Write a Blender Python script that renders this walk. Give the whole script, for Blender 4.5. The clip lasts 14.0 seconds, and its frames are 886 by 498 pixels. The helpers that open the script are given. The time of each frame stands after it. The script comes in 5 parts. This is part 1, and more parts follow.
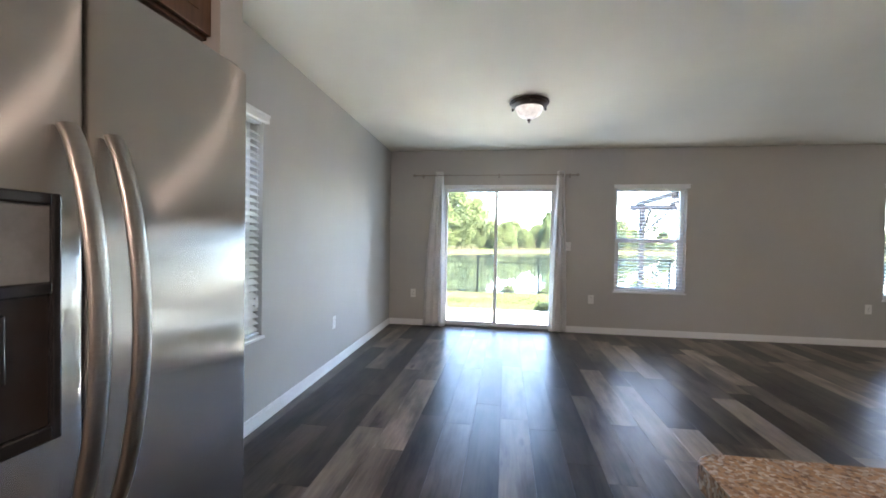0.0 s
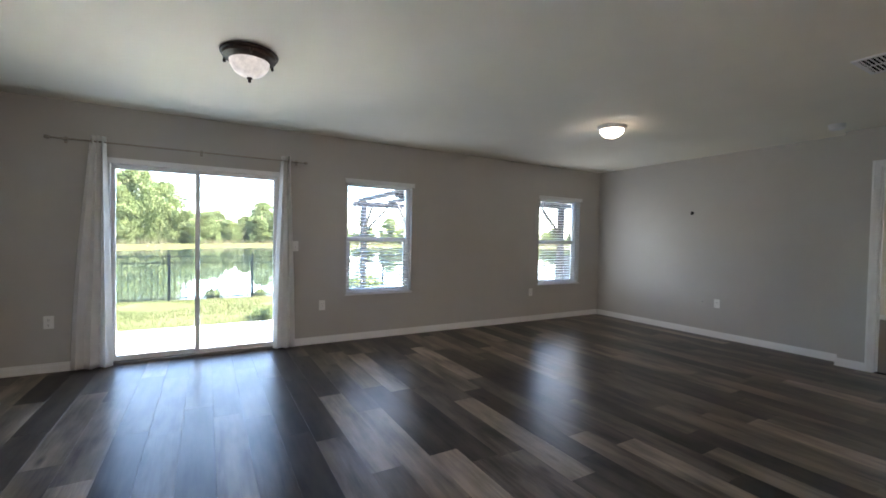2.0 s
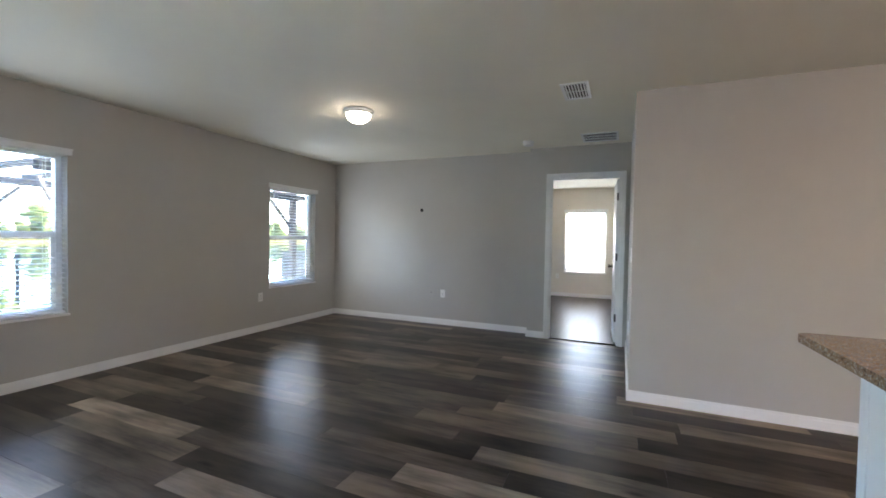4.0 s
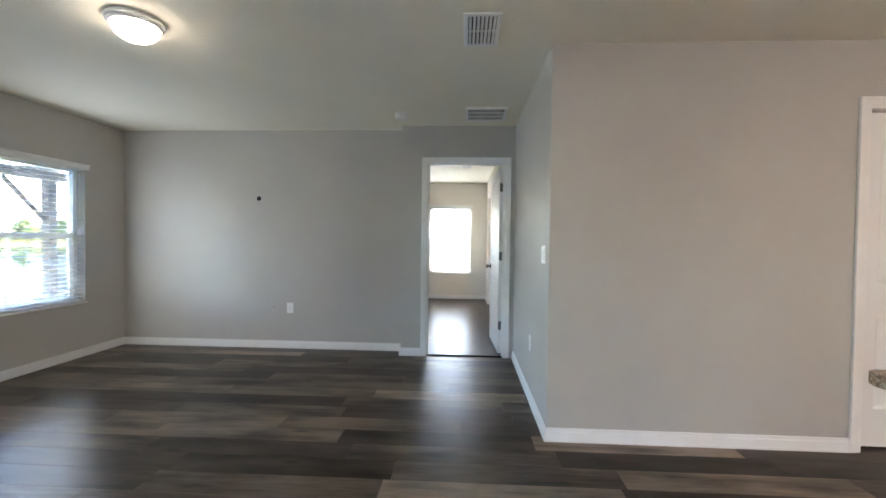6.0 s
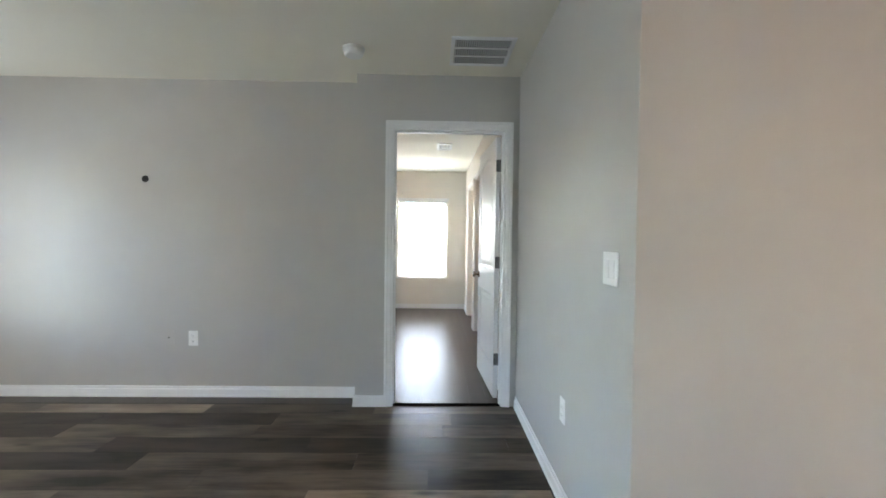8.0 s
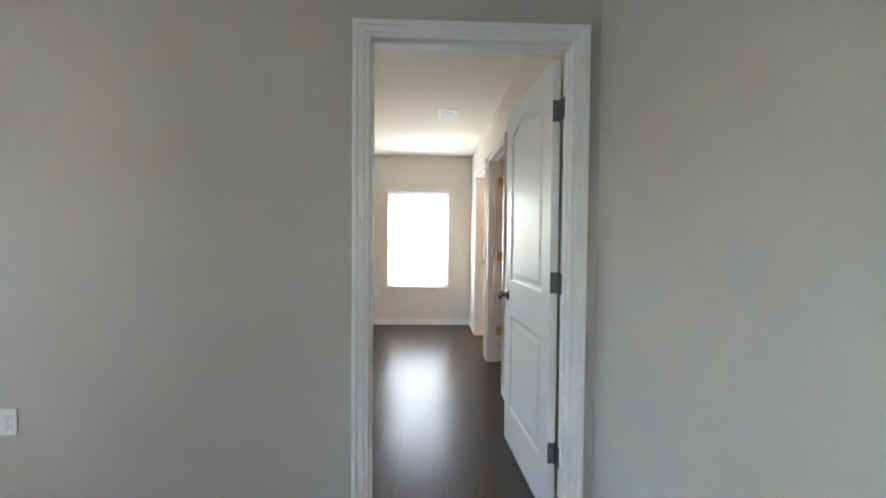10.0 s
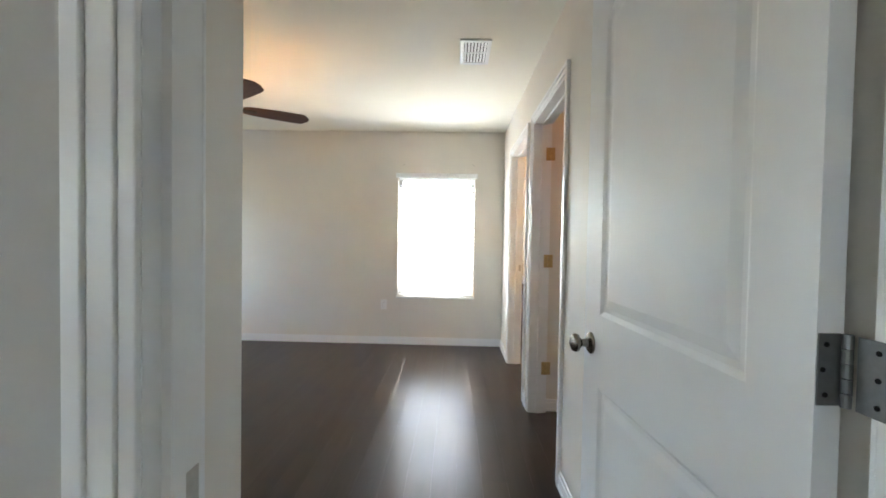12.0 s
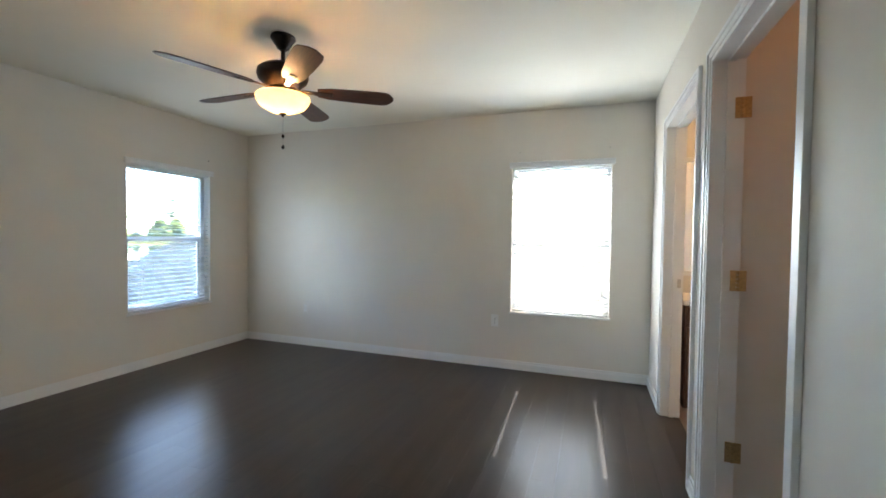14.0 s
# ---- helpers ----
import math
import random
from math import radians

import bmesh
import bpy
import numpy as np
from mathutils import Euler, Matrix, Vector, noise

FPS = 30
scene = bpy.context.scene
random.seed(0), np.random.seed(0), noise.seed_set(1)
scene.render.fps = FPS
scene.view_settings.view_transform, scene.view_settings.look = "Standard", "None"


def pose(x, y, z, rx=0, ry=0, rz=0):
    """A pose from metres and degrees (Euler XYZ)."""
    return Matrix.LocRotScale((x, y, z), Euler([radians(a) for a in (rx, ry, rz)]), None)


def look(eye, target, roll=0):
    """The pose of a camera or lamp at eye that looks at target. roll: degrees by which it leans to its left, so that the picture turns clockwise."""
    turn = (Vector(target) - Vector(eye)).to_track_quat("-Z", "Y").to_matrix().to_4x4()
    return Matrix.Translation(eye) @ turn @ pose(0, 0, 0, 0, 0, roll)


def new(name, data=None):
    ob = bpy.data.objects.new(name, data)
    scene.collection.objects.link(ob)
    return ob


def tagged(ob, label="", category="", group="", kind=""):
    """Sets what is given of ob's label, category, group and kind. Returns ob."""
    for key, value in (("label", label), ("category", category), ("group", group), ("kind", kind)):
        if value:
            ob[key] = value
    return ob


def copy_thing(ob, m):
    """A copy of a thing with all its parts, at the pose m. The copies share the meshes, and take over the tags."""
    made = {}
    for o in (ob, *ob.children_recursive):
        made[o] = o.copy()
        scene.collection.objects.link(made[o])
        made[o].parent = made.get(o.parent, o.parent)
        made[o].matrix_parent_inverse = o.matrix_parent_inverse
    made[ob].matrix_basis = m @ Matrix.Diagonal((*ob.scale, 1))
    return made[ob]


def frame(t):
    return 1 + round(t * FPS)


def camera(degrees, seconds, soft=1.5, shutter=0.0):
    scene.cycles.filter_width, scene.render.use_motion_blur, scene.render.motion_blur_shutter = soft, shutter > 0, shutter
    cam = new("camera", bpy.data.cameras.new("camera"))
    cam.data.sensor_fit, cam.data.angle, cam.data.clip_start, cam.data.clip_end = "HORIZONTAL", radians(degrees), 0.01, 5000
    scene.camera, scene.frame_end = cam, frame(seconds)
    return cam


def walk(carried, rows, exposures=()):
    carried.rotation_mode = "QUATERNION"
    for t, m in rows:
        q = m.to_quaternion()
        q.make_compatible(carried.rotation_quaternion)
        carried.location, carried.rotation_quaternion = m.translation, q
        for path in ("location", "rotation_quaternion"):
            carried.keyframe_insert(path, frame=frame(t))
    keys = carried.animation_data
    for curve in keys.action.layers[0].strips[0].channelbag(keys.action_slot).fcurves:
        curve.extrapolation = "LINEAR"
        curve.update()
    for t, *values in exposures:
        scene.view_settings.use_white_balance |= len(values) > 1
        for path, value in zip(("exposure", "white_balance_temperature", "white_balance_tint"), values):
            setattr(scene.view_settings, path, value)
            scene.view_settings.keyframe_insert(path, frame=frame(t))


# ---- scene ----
cam = camera(93.7, 14.0, soft=1.7)
PATH = [
    (0, (-0.022, 0.281, 1.189), (-0.321, 2.258, 1.15), 1.0),
    (0.5, (-0.104, 0.495, 1.223), (-0.072, 2.495, 1.175), 0.9),
    (1, (-0.127, 0.713, 1.225), (0.229, 2.681, 1.174), 1.0),
    (1.5, (-0.101, 0.907, 1.245), (0.576, 2.788, 1.197), 0.9),
    (2, (-0.082, 1.06, 1.255), (0.908, 2.797, 1.207), 1.0),
    (2.5, (-0.061, 1.22, 1.27), (1.211, 2.763, 1.219), 1.0),
    (3, (0.008, 1.375, 1.271), (1.522, 2.681, 1.217), 1.0),
    (3.5, (0.124, 1.512, 1.268), (1.823, 2.566, 1.217), 1.0),
    (4, (0.266, 1.654, 1.261), (2.102, 2.444, 1.211), 1.0),
    (4.2, (0.316, 1.72, 1.244), (2.193, 2.408, 1.203), 1.0),
    (6.3, (1.48, 2.117, 1.235), (3.478, 2.177, 1.189), 0.8),
    (6.5, (1.605, 2.126, 1.233), (3.604, 2.162, 1.187), 0.9),
    (7, (1.943, 2.145, 1.249), (3.942, 2.135, 1.204), 0.8),
    (7.5, (2.286, 2.177, 1.252), (4.286, 2.146, 1.203), 0.8),
    (8, (2.615, 2.192, 1.246), (4.614, 2.151, 1.198), 0.7),
    (8.2, (2.765, 2.178, 1.239), (4.764, 2.139, 1.194), 0.7),
    (10.3, (4.222, 2.26, 1.263), (6.22, 2.182, 1.207), 0.7),
    (10.5, (4.352, 2.257, 1.255), (6.35, 2.185, 1.2), 1.2),
    (11, (4.68, 2.243, 1.261), (6.679, 2.192, 1.202), 0.8),
    (11.5, (5.008, 2.196, 1.239), (7.007, 2.188, 1.19), 1.0),
    (12, (5.282, 2.184, 1.226), (7.281, 2.242, 1.176), 1.0),
    (12.5, (5.554, 2.197, 1.243), (7.547, 2.354, 1.193), 0.9),
    (13, (5.765, 2.182, 1.238), (7.743, 2.476, 1.188), 0.8),
    (13.5, (5.97, 2.146, 1.253), (7.914, 2.612, 1.199), 0.8),
    (14, (6.09, 2.137, 1.254), (7.974, 2.805, 1.198), 0.7),
]
# stops, kelvin and tint: the camera opens up in the hall and closes again in the bedroom
EXPOSURES = [(0.0, 6.7, 6950, 18), (2.3, 6.3, 6950, 17), (4.2, 6.85, 6750, 15), (7.0, 7.1, 6850, 13), (8.2, 7.27, 6900, 13), (11.0, 7.1, 7050, 15), (12.0, 7.1, 6950, 14), (12.7, 6.8, 6750, 13), (14.0, 6.6, 6500, 11)]
walk(cam, [(t, look(e, a, r)) for t, e, a, r in PATH], exposures=EXPOSURES)

# ---- world and sun ----
SUN_UP, SUN_TURN = radians(46.5), radians(87.5)
world = bpy.data.worlds.new("sky")
scene.world = world
world.use_nodes = True
wn = world.node_tree.nodes
sky = wn.new("ShaderNodeTexSky")
sky.sky_type, sky.sun_disc = "NISHITA", False
sky.sun_elevation, sky.sun_rotation = SUN_UP, SUN_TURN
sky.air_density, sky.dust_density, sky.ozone_density = 1.0, 0.25, 3.0
world.node_tree.links.new(sky.outputs[0], wn["Background"].inputs[0])
wn["Background"].inputs[1].default_value = 0.1

sun_data = bpy.data.lights.new("sun", "SUN")
sun_data.energy, sun_data.angle, sun_data.color = 2.9, radians(0.4), (1.0, 0.95, 0.87)
sun = new("sun", sun_data)
sun.matrix_world = look((60 * math.sin(SUN_TURN), 60 * math.cos(SUN_TURN), 60 * math.tan(SUN_UP)), (0, 0, 0))


def bulb(name, place, watts, colour, radius):
    data = bpy.data.lights.new(name, "POINT")
    data.energy, data.color, data.shadow_soft_size = watts, colour, radius
    ob = new(name, data)
    ob.location = place
    return ob


DINING_LAMP, LIVING_LAMP, FAN = (0.158, 4.06), (3.53, 3.94), (8.137, 3.893)
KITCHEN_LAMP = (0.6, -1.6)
bulb("fan_bulb", (*FAN, 2.066), 0.22, (1.0, 0.62, 0.3), 0.05)
bulb("bath_bulb", (9.2, 0.4, 2.2), 0.17, (1.0, 0.62, 0.32), 0.05)
bulb("closet_bulb", (7.75, 0.7, 2.35), 0.022, (1.0, 0.42, 0.14), 0.04)



def skylight(name, m, wide, high, watts, colour=(0.8, 0.91, 1.0)):
    """The sky's light in a window's opening, shining into the room."""
    data = bpy.data.lights.new(name, "AREA")
    data.shape, data.size, data.size_y = "RECTANGLE", wide, high
    data.energy, data.color = watts, colour
    ob = new(name, data)
    ob.matrix_world = m
    return ob


skylight("patio_door_skylight", pose(-0.135, 5.985, 1.0, -90), 1.4, 1.8, 0.16, (0.62, 0.83, 1.0))
skylight("window_skylight", pose(1.822, 5.96, 1.24, -90), 0.8, 1.3, 0.09)
skylight("window_skylight", pose(4.918, 5.96, 1.24, -90), 0.8, 1.3, 0.12)
skylight("side_window_skylight", pose(-1.54, 2.28, 1.24, -90, 0, 91.68), 0.8, 1.3, 0.06)
skylight("bedroom_skylight", pose(9.08, 6.01, 1.2, -90), 0.8, 1.3, 0.085)
skylight("bedroom_skylight", pose(10.0, 2.406, 1.23, -90, 0, -90), 0.8, 1.3, 0.14)

# ---- materials ----


def material(name, colour, rough=0.5, metal=0.0, vary=0.0, scale=8.0, bump=0.0, bump_scale=60.0, stretch=(1, 1, 1), spec=0.5, emit=None, emit_power=0.0, second=None, rough_vary=0.0, coat=0.0):
    """Principled surface with two scales of noise in colour, gloss and relief, in metres."""
    m = bpy.data.materials.new(name)
    m.use_nodes = True
    n, l = m.node_tree.nodes, m.node_tree.links
    b = n["Principled BSDF"]
    b.inputs["Base Color"].default_value = (*colour, 1)
    b.inputs["Roughness"].default_value = rough
    b.inputs["Metallic"].default_value = metal
    b.inputs["Specular IOR Level"].default_value = spec
    b.inputs["Coat Weight"].default_value = coat
    co = n.new("ShaderNodeTexCoord")
    mp = n.new("ShaderNodeMapping")
    mp.inputs["Scale"].default_value = stretch
    l.new(co.outputs["Object"], mp.inputs[0])
    if vary or second:
        big = n.new("ShaderNodeTexNoise")
        big.inputs["Scale"].default_value = scale
        big.inputs["Detail"].default_value = 6
        big.inputs["Roughness"].default_value = 0.65
        l.new(mp.outputs[0], big.inputs[0])
        ramp = n.new("ShaderNodeValToRGB")
        other = second or tuple(c * (1 - vary) for c in colour)
        ramp.color_ramp.elements[0].color = (*other, 1)
        ramp.color_ramp.elements[1].color = (*colour, 1)
        ramp.color_ramp.elements[0].position, ramp.color_ramp.elements[1].position = 0.35, 0.65
        l.new(big.outputs[0], ramp.inputs[0])
        l.new(ramp.outputs[0], b.inputs["Base Color"])
        if rough_vary:
            r = n.new("ShaderNodeMapRange")
            r.inputs["To Min"].default_value, r.inputs["To Max"].default_value = rough - rough_vary, rough + rough_vary
            l.new(big.outputs[0], r.inputs[0])
            l.new(r.outputs[0], b.inputs["Roughness"])
    if bump:
        fine = n.new("ShaderNodeTexNoise")
        fine.inputs["Scale"].default_value = bump_scale
        fine.inputs["Detail"].default_value = 4
        l.new(mp.outputs[0], fine.inputs[0])
        bp = n.new("ShaderNodeBump")
        bp.inputs["Strength"].default_value = bump
        bp.inputs["Distance"].default_value = 0.004
        l.new(fine.outputs[0], bp.inputs["Height"])
        l.new(bp.outputs[0], b.inputs["Normal"])
    if emit:
        b.inputs["Emission Color"].default_value = (*emit, 1)
        b.inputs["Emission Strength"].default_value = emit_power
    return m


def plank_material(name, dark, light, rough, grain=(36, 2.4, 36), relief=0.12, spread=0.28, spec=0.1, cloud=(7, 1.9, 7), knots=True):
    """Printed wood: long grain, cloudy stain, each plank shifted and toned by its own random number."""
    m = bpy.data.materials.new(name)
    m.use_nodes = True
    n, l = m.node_tree.nodes, m.node_tree.links
    b = n["Principled BSDF"]
    co, info = n.new("ShaderNodeTexCoord"), n.new("ShaderNodeObjectInfo")
    shift = n.new("ShaderNodeVectorMath")
    shift.operation = "SCALE"
    shift.inputs[0].default_value = (37, 53, 71)
    l.new(info.outputs["Random"], shift.inputs["Scale"])
    add = n.new("ShaderNodeVectorMath")
    l.new(co.outputs["Object"], add.inputs[0])
    l.new(shift.outputs[0], add.inputs[1])
    mp = n.new("ShaderNodeMapping")
    mp.inputs["Scale"].default_value = grain
    l.new(add.outputs[0], mp.inputs[0])
    g = n.new("ShaderNodeTexNoise")
    g.inputs["Scale"].default_value, g.inputs["Detail"].default_value, g.inputs["Roughness"].default_value = 1.0, 8, 0.7
    g.inputs["Distortion"].default_value = 0.6
    l.new(mp.outputs[0], g.inputs[0])
    c = n.new("ShaderNodeTexNoise")
    c.inputs["Scale"].default_value, c.inputs["Detail"].default_value = 1.0, 5
    wide = n.new("ShaderNodeMapping")
    wide.inputs["Scale"].default_value = cloud
    l.new(add.outputs[0], wide.inputs[0])
    l.new(wide.outputs[0], c.inputs[0])
    mix = n.new("ShaderNodeMath")
    mix.operation = "MULTIPLY_ADD"
    mix.inputs[1].default_value = 0.36
    l.new(g.outputs[0], mix.inputs[0])
    half = n.new("ShaderNodeMath")
    half.operation = "MULTIPLY"
    half.inputs[1].default_value = 0.64
    l.new(c.outputs[0], half.inputs[0])
    l.new(half.outputs[0], mix.inputs[2])
    ramp = n.new("ShaderNodeValToRGB")
    ramp.color_ramp.elements[0].position, ramp.color_ramp.elements[1].position = 0.36, 0.62
    ramp.color_ramp.elements[0].color, ramp.color_ramp.elements[1].color = (*dark, 1), (*light, 1)
    l.new(mix.outputs[0], ramp.inputs[0])
    tone = n.new("ShaderNodeMapRange")
    tone.inputs["To Min"].default_value, tone.inputs["To Max"].default_value = 1 - spread, 1 + spread
    l.new(info.outputs["Random"], tone.inputs[0])
    hsv = n.new("ShaderNodeHueSaturation")
    l.new(tone.outputs[0], hsv.inputs["Value"])
    l.new(ramp.outputs[0], hsv.inputs["Color"])
    l.new(hsv.outputs[0], b.inputs["Base Color"])
    if knots:
        spot, far, dim = n.new("ShaderNodeTexVoronoi"), n.new("ShaderNodeMapping"), n.new("ShaderNodeMapRange")
        far.inputs["Scale"].default_value = (5.0, 1.6, 5.0)
        spot.inputs["Scale"].default_value = 1.0
        l.new(add.outputs[0], far.inputs[0])
        l.new(far.outputs[0], spot.inputs["Vector"])
        dim.inputs["From Min"].default_value, dim.inputs["From Max"].default_value = 0.03, 0.13
        dim.inputs["To Min"].default_value, dim.inputs["To Max"].default_value = 0.35, 1.0
        l.new(spot.outputs["Distance"], dim.inputs[0])
        both = n.new("ShaderNodeMath")
        both.operation = "MULTIPLY"
        l.new(tone.outputs[0], both.inputs[0])
        l.new(dim.outputs[0], both.inputs[1])
        l.new(both.outputs[0], hsv.inputs["Value"])
    rr = n.new("ShaderNodeMapRange")
    rr.inputs["To Min"].default_value, rr.inputs["To Max"].default_value = rough - 0.05, rough + 0.07
    b.inputs["Roughness"].default_value = rough
    l.new(g.outputs[0], rr.inputs[0])
    if relief:
        l.new(rr.outputs[0], b.inputs["Roughness"])
    else:
        g.inputs["Detail"].default_value, g.inputs["Distortion"].default_value = 3, 0.0
    bp = n.new("ShaderNodeBump")
    bp.inputs["Strength"].default_value, bp.inputs["Distance"].default_value = relief, 0.002
    b.inputs["Specular IOR Level"].default_value = spec
    l.new(g.outputs[0], bp.inputs["Height"])
    if relief:
        l.new(bp.outputs[0], b.inputs["Normal"])
    return m


def glass_material(name):
    m = bpy.data.materials.new(name)
    m.use_nodes = True
    n, l = m.node_tree.nodes, m.node_tree.links
    n.remove(n["Principled BSDF"])
    clear, gloss, mix, fr = n.new("ShaderNodeBsdfTransparent"), n.new("ShaderNodeBsdfGlossy"), n.new("ShaderNodeMixShader"), n.new("ShaderNodeFresnel")
    clear.inputs[0].default_value = (0.52, 0.54, 0.55, 1)
    gloss.inputs["Roughness"].default_value = 0.0
    fr.inputs[0].default_value = 1.3
    l.new(fr.outputs[0], mix.inputs[0])
    l.new(clear.outputs[0], mix.inputs[1])
    l.new(gloss.outputs[0], mix.inputs[2])
    # Haze over the outdoor view, put into the glass as a translucent share
    veil, veil_mix = n.new("ShaderNodeBsdfTranslucent"), n.new("ShaderNodeMixShader")
    veil.inputs[0].default_value = (0.9, 0.92, 0.86, 1)
    veil_mix.inputs[0].default_value = 0.005
    l.new(mix.outputs[0], veil_mix.inputs[1])
    l.new(veil.outputs[0], veil_mix.inputs[2])
    l.new(veil_mix.outputs[0], n["Material Output"].inputs[0])
    return m


def thin_material(name, colour, through_part, rough=0.6, spec=0.4, blotch=0.8):
    """A thin sheet that lets some light through: slats, cloth, leaves."""
    m = bpy.data.materials.new(name)
    m.use_nodes = True
    n, l = m.node_tree.nodes, m.node_tree.links
    b = n["Principled BSDF"]
    b.inputs["Roughness"].default_value = rough
    b.inputs["Specular IOR Level"].default_value = spec
    co, tex, ramp = n.new("ShaderNodeTexCoord"), n.new("ShaderNodeTexNoise"), n.new("ShaderNodeValToRGB")
    tex.inputs["Scale"].default_value, tex.inputs["Detail"].default_value = 9.0, 5
    l.new(co.outputs["Object"], tex.inputs[0])
    ramp.color_ramp.elements[0].color = (*[c * blotch for c in colour], 1)
    ramp.color_ramp.elements[1].color = (*colour, 1)
    ramp.color_ramp.elements[0].position, ramp.color_ramp.elements[1].position = 0.35, 0.65
    l.new(tex.outputs[0], ramp.inputs[0])
    l.new(ramp.outputs[0], b.inputs["Base Color"])
    tr, mix = n.new("ShaderNodeBsdfTranslucent"), n.new("ShaderNodeMixShader")
    l.new(ramp.outputs[0], tr.inputs[0])
    mix.inputs[0].default_value = through_part
    l.new(b.outputs[0], mix.inputs[1])
    l.new(tr.outputs[0], mix.inputs[2])
    l.new(mix.outputs[0], n["Material Output"].inputs[0])
    return m


def leaf_material(name, a, b_, through_part=0.35):
    m = thin_material(name, a, through_part, 0.7, 0.04)
    n, l = m.node_tree.nodes, m.node_tree.links
    geo = n.new("ShaderNodeNewGeometry")
    ramp = [x for x in n if x.bl_idname == "ShaderNodeValToRGB"][0]
    for link in list(ramp.inputs[0].links):
        l.remove(link)
    ramp.color_ramp.elements[0].color, ramp.color_ramp.elements[1].color = (*a, 1), (*b_, 1)
    ramp.color_ramp.elements[0].position, ramp.color_ramp.elements[1].position = 0.0, 1.0
    l.new(geo.outputs["Random Per Island"], ramp.inputs[0])
    return m


def granite_material(name):
    m = material(name, (0.42, 0.3, 0.2), 0.12, vary=0.5, scale=40)
    n, l = m.node_tree.nodes, m.node_tree.links
    b = n["Principled BSDF"]
    co = [x for x in n if x.bl_idname == "ShaderNodeTexCoord"][0]
    vo = n.new("ShaderNodeTexVoronoi")
    vo.inputs["Scale"].default_value = 190
    no = n.new("ShaderNodeTexNoise")
    no.inputs["Scale"].default_value, no.inputs["Detail"].default_value = 26, 6
    l.new(co.outputs["Object"], vo.inputs["Vector"])
    l.new(co.outputs["Object"], no.inputs[0])
    sep = n.new("ShaderNodeSeparateColor")
    l.new(vo.outputs["Color"], sep.inputs[0])
    add = n.new("ShaderNodeMath")
    add.operation = "MULTIPLY_ADD"
    add.inputs[1].default_value = 0.55
    l.new(sep.outputs[0], add.inputs[0])
    scale = n.new("ShaderNodeMath")
    scale.operation = "MULTIPLY"
    scale.inputs[1].default_value = 0.5
    l.new(no.outputs[0], scale.inputs[0])
    l.new(scale.outputs[0], add.inputs[2])
    ramp = n.new("ShaderNodeValToRGB")
    e = ramp.color_ramp.elements
    e[0].position, e[0].color = 0.15, (0.07, 0.055, 0.045, 1)
    e[1].position, e[1].color = 0.8, (0.5, 0.42, 0.34, 1)
    for p, c in ((0.32, (0.22, 0.14, 0.09, 1)), (0.5, (0.36, 0.22, 0.125, 1)), (0.66, (0.30, 0.24, 0.19, 1))):
        x = e.new(p)
        x.color = c
    l.new(add.outputs[0], ramp.inputs[0])
    l.new(ramp.outputs[0], b.inputs["Base Color"])
    return m


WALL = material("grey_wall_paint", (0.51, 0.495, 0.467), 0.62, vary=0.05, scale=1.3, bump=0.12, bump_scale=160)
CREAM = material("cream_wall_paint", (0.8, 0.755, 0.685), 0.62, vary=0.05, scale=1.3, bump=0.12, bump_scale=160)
CEIL = material("ceiling_paint", (0.9, 0.86, 0.745), 0.8, vary=0.04, scale=1.0, bump=0.3, bump_scale=70)
TRIM = material("white_trim_paint", (0.88, 0.88, 0.875), 0.32, vary=0.05, scale=5, bump=0.04, bump_scale=90)
DOOR = material("white_door_paint", (0.84, 0.845, 0.85), 0.42, vary=0.03, scale=4, bump=0.05, bump_scale=120)
VINYL = material("white_vinyl", (0.84, 0.85, 0.85), 0.35, vary=0.04, scale=12)
SLAT = thin_material("white_blind_slat", (0.86, 0.87, 0.86), 0.04, 0.45)
PLASTIC = material("white_plastic", (0.87, 0.865, 0.84), 0.3, vary=0.04, scale=30)
# Near-black; in vents and outlet slots it stands for the shade inside
SLOT = material("dark_slot", (0.016, 0.016, 0.016), 0.9, vary=0.3, scale=40, spec=0.05)
NICKEL = material("satin_nickel", (0.55, 0.52, 0.48), 0.28, 1.0, vary=0.15, scale=60)
HINGE = material("dull_steel", (0.2, 0.205, 0.21), 0.42, 0.7, vary=0.2, scale=50)
KNOB = material("dark_nickel", (0.3, 0.27, 0.235), 0.25, 1.0, vary=0.15, scale=60)
BRASS = material("worn_brass", (0.62, 0.42, 0.2), 0.35, 1.0, vary=0.25, scale=80)
BRONZE = material("oiled_bronze", (0.05, 0.035, 0.028), 0.38, 0.7, vary=0.4, scale=40)
BLADE = material("walnut_blade", (0.1, 0.036, 0.018), 0.4, vary=0.5, scale=6, stretch=(2, 22, 22), spec=0.3, coat=0.06)
STEEL = material("brushed_steel", (0.62, 0.6, 0.58), 0.33, 1.0, vary=0.06, scale=2, stretch=(1, 1, 60))
sn, sl = STEEL.node_tree.nodes, STEEL.node_tree.links
steel_tangent, steel_gloss = sn.new("ShaderNodeTangent"), sn.new("ShaderNodeBsdfAnisotropic")
steel_tangent.direction_type, steel_tangent.axis = "RADIAL", "Z"
steel_gloss.inputs["Color"].default_value = (0.52, 0.505, 0.49, 1)
steel_gloss.inputs["Roughness"].default_value = 0.24
steel_gloss.inputs["Anisotropy"].default_value = -0.8
sl.new(steel_tangent.outputs[0], steel_gloss.inputs["Tangent"])
sl.new(steel_gloss.outputs[0], sn["Material Output"].inputs[0])
